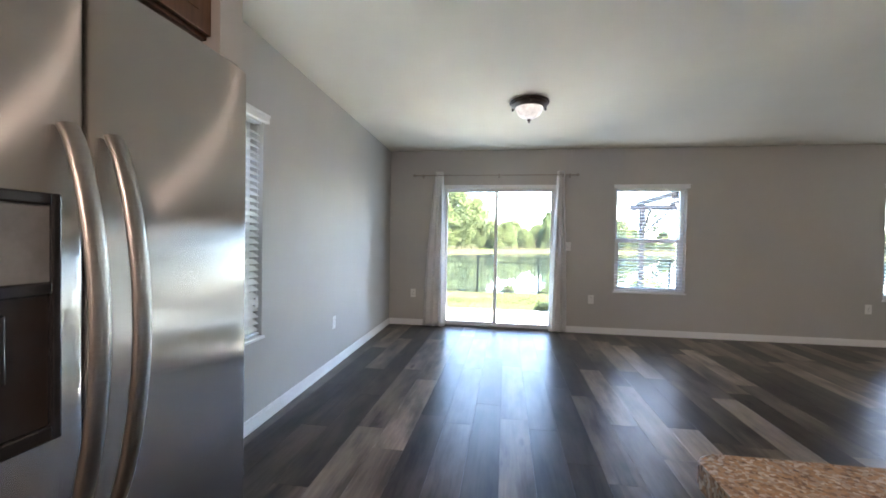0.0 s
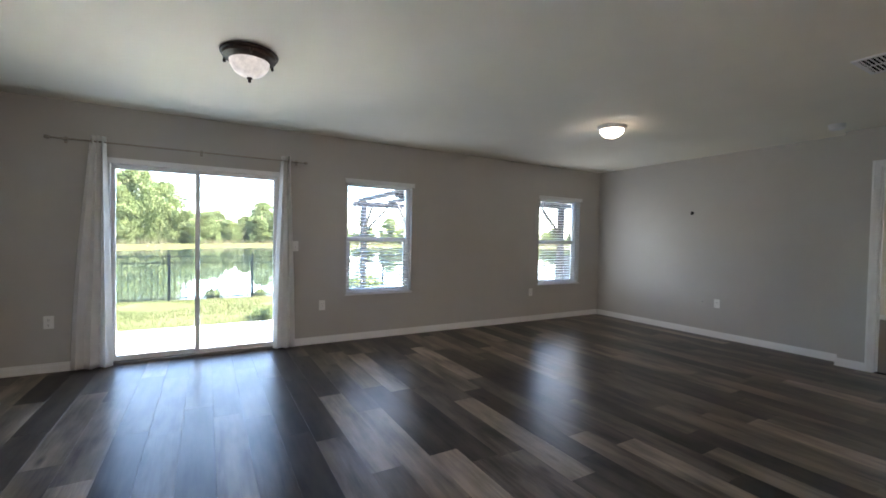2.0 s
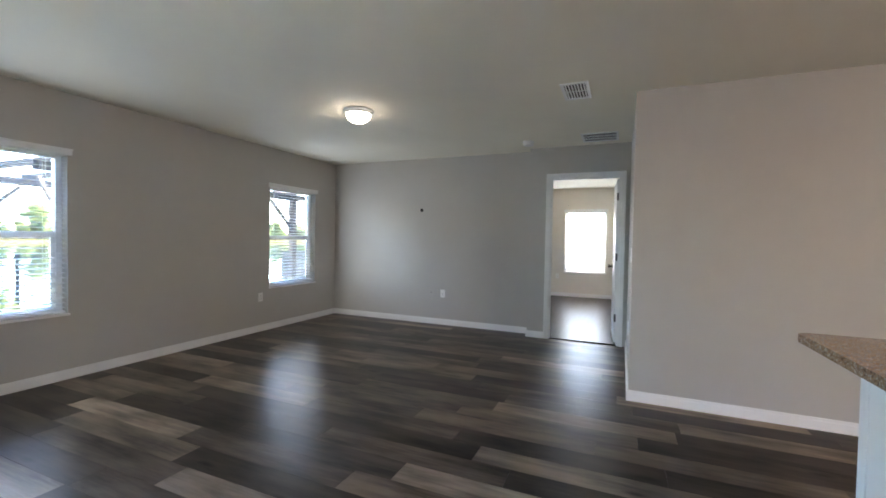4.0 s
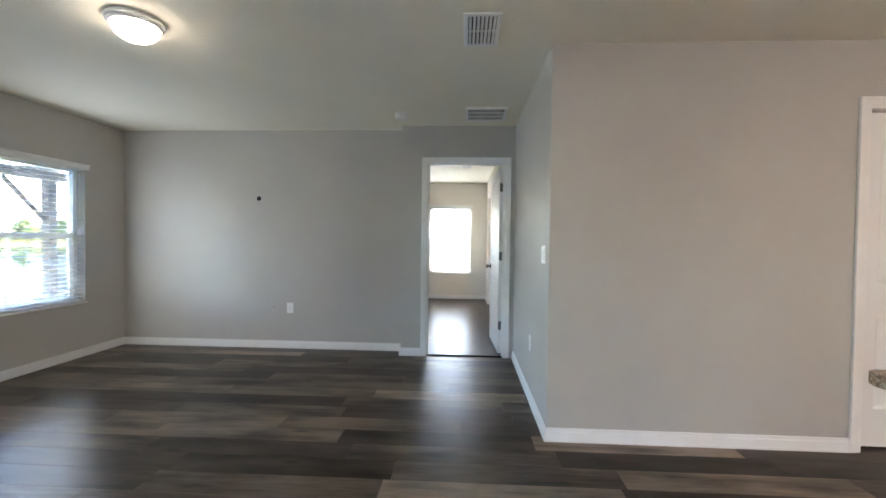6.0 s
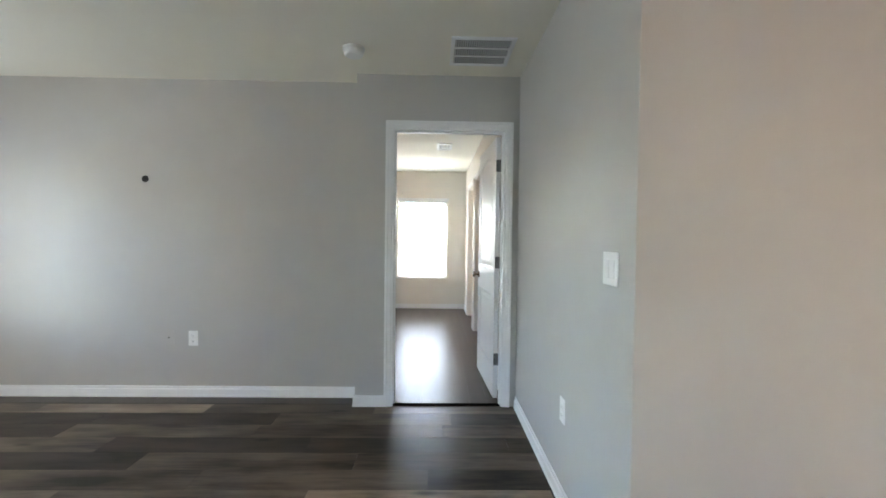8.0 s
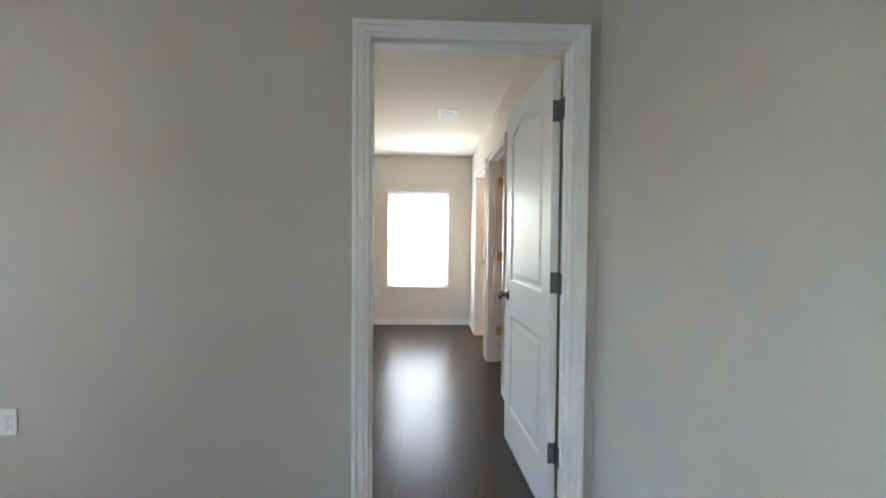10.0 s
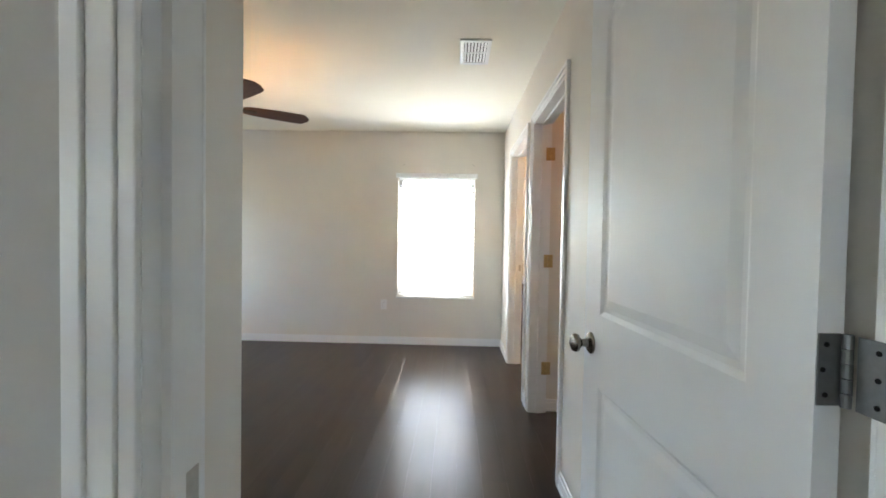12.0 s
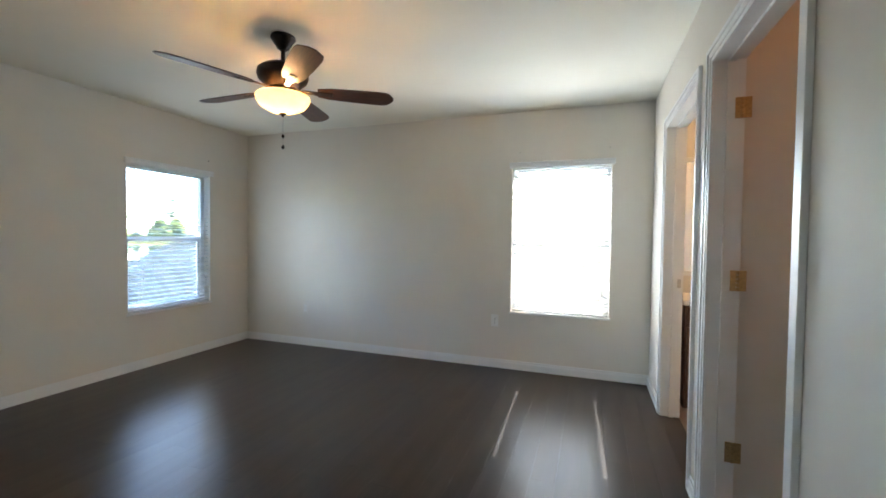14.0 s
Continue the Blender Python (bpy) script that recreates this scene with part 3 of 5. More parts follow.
baseboard("baseboard_17", 6.12, 2.62, 6.12, 6.05, (1, 0))
baseboard("baseboard_18", -1.0, 1.58, -1.0, 1.70, (1, 0))
baseboard("baseboard_19", -1.52, 1.70, -1.0, 1.70, (0, 1))


def window(name, m, w, h, label):
    """A single-hung window. Local x along the wall, y outwards, z up; the origin at the middle of the sill, on the room's wall face."""
    d = thing(name, m, label, "window", kind="structure")
    f = 0.042
    fr = bm_new()
    add_box(fr, -w / 2, -w / 2 + f, 0.088, 0.15, 0, h)
    add_box(fr, w / 2 - f, w / 2, 0.088, 0.15, 0, h)
    add_box(fr, -w / 2 + f, w / 2 - f, 0.088, 0.15, 0, f)
    add_box(fr, -w / 2 + f, w / 2 - f, 0.088, 0.15, h - f, h)
    part("window_frame", fr, VINYL, d)
    mid = h * 0.5
    sash = bm_new()
    g = 0.03
    add_box(sash, -w / 2 + f, w / 2 - f, 0.098, 0.125, mid - 0.024, mid + 0.024, 0.004)
    add_box(sash, -w / 2 + f, -w / 2 + f + g, 0.1, 0.125, f, mid - 0.024)
    add_box(sash, w / 2 - f - g, w / 2 - f, 0.1, 0.125, f, mid - 0.024)
    add_box(sash, -w / 2 + f + g, w / 2 - f - g, 0.1, 0.125, f, f + g)
    add_box(sash, -0.03, 0.03, 0.09, 0.1, mid + 0.005, mid + 0.02, 0.003)
    part("sash", sash, VINYL, d)
    for z0, z1, y in ((f + g, mid - 0.024, 0.112), (mid + 0.024, h - f, 0.128)):
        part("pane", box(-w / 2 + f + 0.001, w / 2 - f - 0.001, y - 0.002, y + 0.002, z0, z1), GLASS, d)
    part("window_sill", box(-w / 2 - 0.012, w / 2 + 0.012, -0.018, 0.086, -0.002, 0.016, 0.004), TRIM, d, "thin white stone sill")
    return d


def slat_mesh(w):
    """A shallow crowned slat with two cord holes."""
    bm = bm_new()
    h = w / 2 - 0.13
    xs = [-w / 2, -h - 0.006, -h + 0.006, h - 0.006, h + 0.006, w / 2]
    ys = [-0.025, -0.015, -0.005, 0.005, 0.015, 0.025]
    grid = {}
    for s in (-0.0009, 0.0009):
        for i, x in enumerate(xs):
            for j, y in enumerate(ys):
                grid[s, i, j] = bm.verts.new((x, y, 0.0014 * (1 - (y / 0.025) ** 2) + s))
        for i in range(5):
            for j in range(5):
                if not (i in (1, 3) and j == 2):
                    bm.faces.new((grid[s, i, j], grid[s, i + 1, j], grid[s, i + 1, j + 1], grid[s, i, j + 1]))
    for j in (0, 5):
        for i in range(5):
            bm.faces.new((grid[-0.0009, i, j], grid[-0.0009, i + 1, j], grid[0.0009, i + 1, j], grid[0.0009, i, j]))
    for i in (0, 5):
        for j in range(5):
            bm.faces.new((grid[-0.0009, i, j], grid[-0.0009, i, j + 1], grid[0.0009, i, j + 1], grid[0.0009, i, j]))
    bmesh.ops.recalc_face_normals(bm, faces=bm.faces[:])
    return mesh_of("slat", bm, SLAT)


def blind(m, w, h, tilt, label, tag=True, over=0.0):
    d = thing("window_blind", m, label, "blind", "white slatted window blinds")
    v = bm_new()
    add_box(v, -w / 2 - over, w / 2 + over, -0.03, -0.004, h - 0.018, h + 0.03, 0.004)
    add_box(v, -w / 2 - over - 0.004, w / 2 + over + 0.004, -0.036, -0.004, h + 0.022, h + 0.036, 0.004)
    part("valance", v, VINYL, d)
    part("head_rail", box(-w / 2 + 0.008, w / 2 - 0.008, 0.006, 0.06, h - 0.026, h - 0.003), VINYL, d)
    part("bottom_rail", box(-w / 2 + 0.01, w / 2 - 0.01, 0.012, 0.062, 0.024, 0.04, 0.004), VINYL, d)
    me = slat_mesh(w - 0.02)
    pitch = 0.0425
    n = int((h - 0.085) / pitch)
    for i in range(n):
        s = new("slat", me)
        s.parent = d
        s.matrix_basis = pose(0, 0.037, 0.065 + i * pitch, tilt, 0, 0)
    for x in (-w / 2 + 0.14, w / 2 - 0.14):
        c = bm_new()
        for y in (0.011, 0.063):
            add_rod(c, (x, y, 0.04), (x, y, h - 0.04), 0.0011, seg=5)
        part("ladder_cord", c, VINYL, d)
    part("tilt_wand", rod((-w / 2 + 0.07, 0.004, h - 0.6), (-w / 2 + 0.07, 0.004, h - 0.05), 0.004, seg=8), PLASTIC, d)
    if tag:
        part("cord_tag", box(w / 2 - 0.075, w / 2 - 0.045, -0.002, 0.001, 0.20, 0.265, 0.0008), PLASTIC, d, "small white paper tag")
        part("pull_cord", rod((w / 2 - 0.06, 0.0, 0.265), (w / 2 - 0.06, 0.0, h - 0.05), 0.0012, seg=5), PLASTIC, d)
    return d


def window_at(name, m, w, h, tilt, label, over=0.025):
    window(name, m, w, h, label)
    blind(m, w, h, tilt, "open white slatted blind in the window", True, over)


window_at("window_1", pose((W1[0] + W1[1]) / 2, 6.0, W1[2]), W1[1] - W1[0], 1.38, 5, "white single-hung window over the patio")
window_at("window_2", pose((W2[0] + W2[1]) / 2, 6.0, W2[2]), W2[1] - W2[0], 1.38, 5, "white single-hung window near the room corner")
window_at("window_3", SKEW @ pose(-1.65, (WW[0] + WW[1]) / 2, WW[2], 0, 0, 90), WW[1] - WW[0], 1.38, 36, "white single-hung window in the side wall")
window_at("window_4", pose((WN[0] + WN[1]) / 2, 6.05, WN[2]), WN[1] - WN[0], WN[3] - WN[2], 6, "white single-hung bedroom window over the yard")
window_at("window_5", pose(10.04, (WE[0] + WE[1]) / 2, WE[2], 0, 0, -90), WE[1] - WE[0], WE[3] - WE[2], -15, "white single-hung bedroom window in full sun")


def sliding_door():
    d = thing("sliding_door", Matrix(), "white framed two-panel sliding glass patio door", "sliding door", kind="structure")
    x0, x1, top = SLIDER[0], SLIDER[1], SLIDER[3]
    fr = bm_new()
    add_box(fr, x0, x0 + 0.035, 5.994, 6.13, 0, top)
    add_box(fr, x1 - 0.035, x1, 5.994, 6.13, 0, top)
    add_box(fr, x0 + 0.035, x1 - 0.035, 5.994, 6.13, top - 0.05, top)
    part("frame", fr, VINYL, d)
    part("track", box(x0 + 0.035, x1 - 0.035, 6.0, 6.14, -0.005, 0.022, 0.004), GREY, d, "grey aluminium track")
    mid = -0.16
    for a, b, y in ((x0 + 0.03, mid + 0.022, 6.085), (mid - 0.022, x1 - 0.03, 6.045)):
        s = bm_new()
        add_box(s, a, a + 0.036, y - 0.016, y + 0.016, 0.022, top - 0.05)
        add_box(s, b - 0.036, b, y - 0.016, y + 0.016, 0.022, top - 0.05)
        add_box(s, a + 0.036, b - 0.036, y - 0.016, y + 0.016, 0.022, 0.07)
        add_box(s, a + 0.036, b - 0.036, y - 0.016, y + 0.016, top - 0.09, top - 0.05)
        sash = part("door_panel", s, VINYL, d)
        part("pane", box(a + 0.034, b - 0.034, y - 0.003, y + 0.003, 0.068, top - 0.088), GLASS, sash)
    part("pull_handle", box(x1 - 0.06, x1 - 0.04, 6.005, 6.029, 0.9, 1.15, 0.005), VINYL, d)


sliding_door()

# ---- living room things ----


def curtain(name_label, top0, top1, bot0, bot1, folds, seed):
    """Hanging cloth gathered at the top, with deep folds that open towards the floor."""
    d = thing("curtain", pose((bot0 + bot1) / 2, 5.925, 0.0), name_label, "curtain", "patio door curtains")
    rnd = random.Random(seed)
    bm = bm_new()
    nu, nv = 96, 36
    ph = rnd.random() * 6
    rows = []
    for j in range(nv + 1):
        f = j / nv
        z = 0.012 + f * 2.125
        ease = f ** 1.4
        x0, x1 = bot0 + (top0 - bot0) * ease, bot1 + (top1 - bot1) * ease
        row = []
        for i in range(nu + 1):
            u = i / nu
            a = 2 * math.pi * folds * u + ph + 0.5 * math.sin(3 * f + 5 * u)
            amp = 0.03 + 0.012 * math.sin(7 * u + seed)
            x = x0 + (x1 - x0) * u + 0.006 * math.sin(2 * a)
            row.append(bm.verts.new((x - (bot0 + bot1) / 2, amp * math.sin(a) + 0.006 * math.sin(9 * f + 8 * u), z)))
        rows.append(row)
    for a, b in zip(rows, rows[1:]):
        for i in range(nu):
            bm.faces.new((a[i], a[i + 1], b[i + 1], b[i]))
    c = part("cloth", bm, CLOTH, d, "", True)
    s = c.modifiers.new("cloth thickness", "SOLIDIFY")
    s.thickness = 0.002
    for k in range(3):
        x = top0 + (top1 - top0) * (k + 0.5) / 3 - (bot0 + bot1) / 2
        g = bm_new()
        ring = [(0.021, -0.003), (0.03, -0.003), (0.031, 0.0), (0.03, 0.003), (0.021, 0.003), (0.02, 0.0), (0.021, -0.003)]
        add_lathe(g, ring, 20, m=pose(x, -0.005, 2.085, 0, 90, 0))
        part("grommet", g, NICKEL, d, "metal grommet ring", True)
    return d


curtain("pale grey curtain gathered beside the patio door", -1.0, -0.885, -1.15, -0.845, 3, 3)
curtain("pale grey curtain drawn to the patio door's edge", 0.635, 0.715, 0.56, 0.775, 2.5, 8)


def curtain_rod():
    d = thing("curtain_rod", pose(-0.2, 5.925, 2.085), "thin pewter curtain rod over the patio door", "curtain rod")
    part("pole", rod((-1.09, 0, 0), (1.09, 0, 0), 0.008), ROD, d, "", True)
    for x in (-1.09, 1.09):
        part("finial", lathe([(0, -0.022), (0.014, -0.018), (0.019, 0), (0.014, 0.018), (0, 0.022)], 16, m=pose(x, 0, 0, 0, 90)), ROD, d, "", True)
    for x in (-0.98, 0.07, 1.0):
        b = bm_new()
        add_box(b, x - 0.012, x + 0.012, 0.068, 0.075, -0.03, 0.03, 0.002)
        add_box(b, x - 0.005, x + 0.005, -0.005, 0.07, -0.014, -0.008)
        part("bracket", b, ROD, d)


curtain_rod()


def outlet(m, label="white duplex wall outlet", category="outlet", slots=True, mat=PLASTIC):
    """On a wall: local x along it, y out of the wall into the room."""
    d = thing("wall_outlet", m, label, category, "wall outlets")
    part("plate", box(-0.036, 0.036, 0.0, 0.005, -0.058, 0.058, 0.0022), mat, d)
    if slots:
        for z in (-0.021, 0.021):
            r = part("receptacle", box(-0.017, 0.017, 0.004, 0.0075, z - 0.0145, z + 0.0145, 0.002), PLASTIC, d)
            s = bm_new()
            add_box(s, -0.0075, -0.0055, 0.007, 0.0079, z - 0.003, z + 0.006)
            add_box(s, 0.0055, 0.0075, 0.007, 0.0079, z - 0.003, z + 0.006)
            add_rod(s, (0, 0.007, z - 0.008), (0, 0.0079, z - 0.008), 0.0025, seg=8)
            part("slots", s, SLOT, r)
        part("screw", rod((0, 0.004, 0), (0, 0.006, 0), 0.003, seg=8), NICKEL, d)
    else:
        part("cable_jack", rod((0, 0.004, 0), (0, 0.011, 0), 0.005, seg=10), SLOT, d, "dark threaded cable jack")
    return d


def switch(m, gangs, label, toggles=True):
    d = thing("light_switch", m, label, "light switch")
    w = 0.036 + 0.023 * (gangs - 1)
    part("plate", box(-w, w, 0, 0.006, -0.058, 0.058, 0.0022), PLASTIC, d)
    for i in range(gangs):
        x = (i - (gangs - 1) / 2) * 0.046
        if toggles:
            part("toggle", box(x - 0.005, x + 0.005, 0.004, 0.016, -0.004, 0.012, 0.002), PLASTIC, d)
            s = bm_new()
            add_box(s, x - 0.006, x + 0.006, 0.0055, 0.0066, -0.010, -0.0055)
            part("slot", s, GREY, d)
        else:
            part("rocker", box(x - 0.0165, x + 0.0165, 0.004, 0.0085, -0.033, 0.033, 0.002), PLASTIC, d)
        for z in (-0.044, 0.044) if toggles else (-0.048, 0.048):
            part("screw", rod((x, 0.005, z), (x, 0.0072, z), 0.003, seg=8), NICKEL if toggles else PLASTIC, d)
    return d


for x in (-1.302, 1.104, 4.321):
    outlet(pose(x, 6.0, 0.45, 0, 0, 180))
outlet(pose(5.852, 4.05, 0.455, 0, 0, 90))
outlet(pose(5.852, 4.233, 0.46, 0, 0, 90), "grey painted-over cable socket plate", "cable socket", False, WALL)
outlet(SKEW @ pose(-1.65, 3.936, 0.415, 0, 0, -90))
outlet(pose(4.548, 1.576, 0.443, 0, 0, 0))
outlet(pose(10.04, 2.995, 0.456, 0, 0, 90))
outlet(pose(10.04, 5.204, 0.424, 0, 0, 90), "cream painted-over wall outlet", mat=CREAM)
switch(pose(0.795, 6.0, 1.145, 0, 0, 180), 1, "white single light switch beside the patio door")
switch(pose(4.045, 1.576, 1.15, 0, 0, 0), 2, "white double rocker switch on the hall wall", False)
switch(pose(5.902, 2.62, 1.147, 0, 0, 180), 2, "white double toggle switch beside the bedroom door")

hole = thing("cable_hole", pose(5.852, 4.412, 1.679, 0, -90, 0), "black rubber cable hole in the wall", "cable hole")
part("grommet", lathe([(0, 0.001), (0.014, 0.001), (0.016, 0.004), (0.024, 0.005), (0.026, 0.0)], 24), HOLE, hole, "", True)


def flush_lamp(x, y, mat_pan, mat_bowl, r, depth, pan_h, label, finial, bowl_r=0.84):
    d = thing("ceiling_lamp", pose(x, y, 2.44), label, "ceiling lamp", "ceiling lamps")
    part("pan", lathe([(0, 0), (r * 1.0, 0), (r * 1.04, -0.010), (r * 1.03, -0.02), (r * 0.97, -0.024), (r * 0.95, -pan_h * 0.68), (r * 0.90, -pan_h * 0.72), (r * (bowl_r + 0.03), -pan_h), (r * bowl_r, -pan_h), (r * bowl_r, -0.01)], 48), mat_pan, d, "", True)
    prof = []
    for i in range(13):
        a = math.pi / 2 * i / 12
        prof.append((r * bowl_r * math.cos(a), -pan_h + 0.006 - depth * math.sin(a)))
    part("bowl", lathe(prof, 48), mat_bowl, d, "frosted white glass bowl", True)
    if finial:
        z = -pan_h - depth
        part("finial", lathe([(0, z + 0.012), (0.016, z + 0.006), (0.018, z - 0.003), (0.008, z - 0.008), (0.012, z - 0.018), (0.006, z - 0.026), (0, z - 0.027)], 20), mat_pan, d, "", True)
        for k in range(3):
            a = 2 * math.pi * k / 3 + 0.5
            part("clip", lathe([(0, -0.01), (0.008, -0.008), (0.01, 0), (0.008, 0.02), (0, 0.022)], 10, m=pose(r * 1.0 * math.cos(a), r * 1.0 * math.sin(a), -0.05)), mat_pan, d, "", True)
    return d


flush_lamp(*DINING_LAMP, BRONZE, BOWL_WHITE, 0.168, 0.105, 0.06, "bronze flush ceiling lamp with frosted bowl and finial", True, 0.72)
flush_lamp(*LIVING_LAMP, VINYL, BOWL_ON, 0.138, 0.085, 0.04, "white flush ceiling lamp, lit", False)
# Kitchen lamp added out of view, assumed from warm light on fridge and hall wall
flush_lamp(*KITCHEN_LAMP, VINYL, BOWL_KITCHEN, 0.28, 0.11, 0.035, "white flush ceiling lamp, lit, assumed in the unseen kitchen", False)


def grille(x0, x1, y0, y1, along, n, rows, label, dark):
    """A ceiling register: frame, dark backing and slanted fins along 'x' or 'y' in one or two rows."""
    cx, cy = (x0 + x1) / 2, (y0 + y1) / 2
    d = thing("ceiling_vent", pose(cx, cy, 2.44), label, "ceiling vent", "ceiling vents")
    hx, hy, f = (x1 - x0) / 2, (y1 - y0) / 2, 0.026
    fr = bm_new()
    add_box(fr, -hx, hx, -hy, -hy + f, -0.009, 0, 0.003)
    add_box(fr, -hx, hx, hy - f, hy, -0.009, 0, 0.003)
    add_box(fr, -hx, -hx + f, -hy + f, hy - f, -0.009, 0)
    add_box(fr, hx - f, hx, -hy + f, hy - f, -0.009, 0)
    part("frame", fr, TRIM, d)
    # Flat sheet: the duct's inner shade is put into its colour
    part("backing", box(-hx + f, hx - f, -hy + f, hy - f, -0.0018, -0.0006), SLOT, d, "near-black sheet standing for the shaded duct")
    ix, iy = hx - f, hy - f
    across = iy if along == "x" else ix
    length = ix if along == "x" else iy
    step = 2 * across / n
    wid = step * (0.38 if dark else 0.72)
    fin = box(-length, length, -wid / 2, wid / 2, -0.0009, 0.0009) if along == "x" else box(-wid / 2, wid / 2, -length, length, -0.0009, 0.0009)
    me = mesh_of("fin", fin, TRIM)
    for i in range(n):
        u = -across + (i + 0.5) * step
        s = new("fin", me)
        s.parent = d
        s.matrix_basis = pose(0, u, -0.005, 30 if dark else 25) if along == "x" else pose(u, 0, -0.005, 0, -12)
    for k in range(1, rows):
        u = -length + 2 * length * k / rows
        bar = box(u - 0.0035, u + 0.0035, -across, across, -0.0085, -0.002) if along == "x" else box(-across, across, u - 0.0035, u + 0.0035, -0.0085, -0.002)
        part("cross_bar", bar, TRIM, d)
    return d


grille(3.507, 3.882, 1.91, 2.118, "x", 7, 2, "white ceiling supply vent with slanted fins", False)
grille(5.085, 5.48, 1.715, 2.105, "x", 25, 3, "white ceiling return-air grille with dark slots", True)
grille(7.84, 8.186, 1.98, 2.176, "x", 7, 2, "white bedroom ceiling supply vent", False)

smoke = thing("smoke_detector", pose(5.27, 2.715, 2.44), "round white smoke detector on the ceiling", "smoke detector")
part("base", lathe([(0, 0), (0.068, 0), (0.069, -0.010), (0.064, -0.014)], 36), PLASTIC, smoke, "", True)
part("cover", lathe([(0.06, -0.012), (0.058, -0.016), (0.063, -0.018), (0.06, -0.04), (0.05, -0.05), (0.02, -0.053), (0, -0.053)], 36), PLASTIC, smoke, "", True)

# ---- kitchen ----


def contour_door(x0, x1, y0, y1, z0, z1, bulge, r=0.014):
    """A door whose front bows outwards across its width, with rounded side edges and a softened top."""
    bm = bm_new()
    half, mid = (y1 - y0) / 2, (y0 + y1) / 2
    front = []
    for i in range(25):
        u = -1 + i / 12
        front.append((x1 + bulge * (1 - u * u), mid + u * (half - r)))
    left = [(x1 - r + r * math.cos(k), y0 + r - r * math.sin(k)) for k in (1.57, 1.05, 0.52)]
    right = [(x1 - r + r * math.cos(k), y1 - r + r * math.sin(k)) for k in (0.52, 1.05, 1.57)]
    outline = [(x0, y0)] + left + front + right + [(x0, y1)]
    rings = []
    for z, inset in ((z0, 0.006), (z0 + 0.006, 0.0), (z1 - 0.01, 0.0), (z1 - 0.003, 0.003), (z1, 0.01)):
        rings.append([bm.verts.new((x - inset if x > x0 else x, mid + (y - mid) * (1 - inset / half), z)) for x, y in outline])
    for p, q in zip(rings, rings[1:]):
        for i in range(len(p)):
            j = (i + 1) % len(p)
            bm.faces.new((p[i], p[j], q[j], q[i]))
    bm.faces.new(rings[0])
    bm.faces.new(rings[-1])
    bmesh.ops.recalc_face_normals(bm, faces=bm.faces[:])
    return bm


def bar_handle(x, y, z0, z1, reach, wide):
    """A broad bowed bar that rises off the door and returns to it."""
    h = bm_new()
    n = 36
    pts = []
    for i in range(n + 1):
        f = i / n
        pts.append(Vector((x + reach * math.sin(math.pi * f) ** 0.7, y, z0 + f * (z1 - z0))))
    ring0 = None
    for i, p in enumerate(pts):
        tan = (pts[min(i + 1, n)] - pts[max(i - 1, 0)]).normalized()
        nx = Vector((0, 1, 0))
        ny = tan.cross(nx)
        ring = [h.verts.new(p + nx * wide * math.cos(k * math.pi / 8) + ny * 0.012 * math.sin(k * math.pi / 8)) for k in range(16)]
        if ring0:
            for k in range(16):
                h.faces.new((ring0[k], ring0[(k + 1) % 16], ring[(k + 1) % 16], ring[k]))
        else:
            h.faces.new(ring)
        ring0 = ring
    h.faces.new(ring0)
    bmesh.ops.recalc_face_normals(h, faces=h.faces[:])
    return h


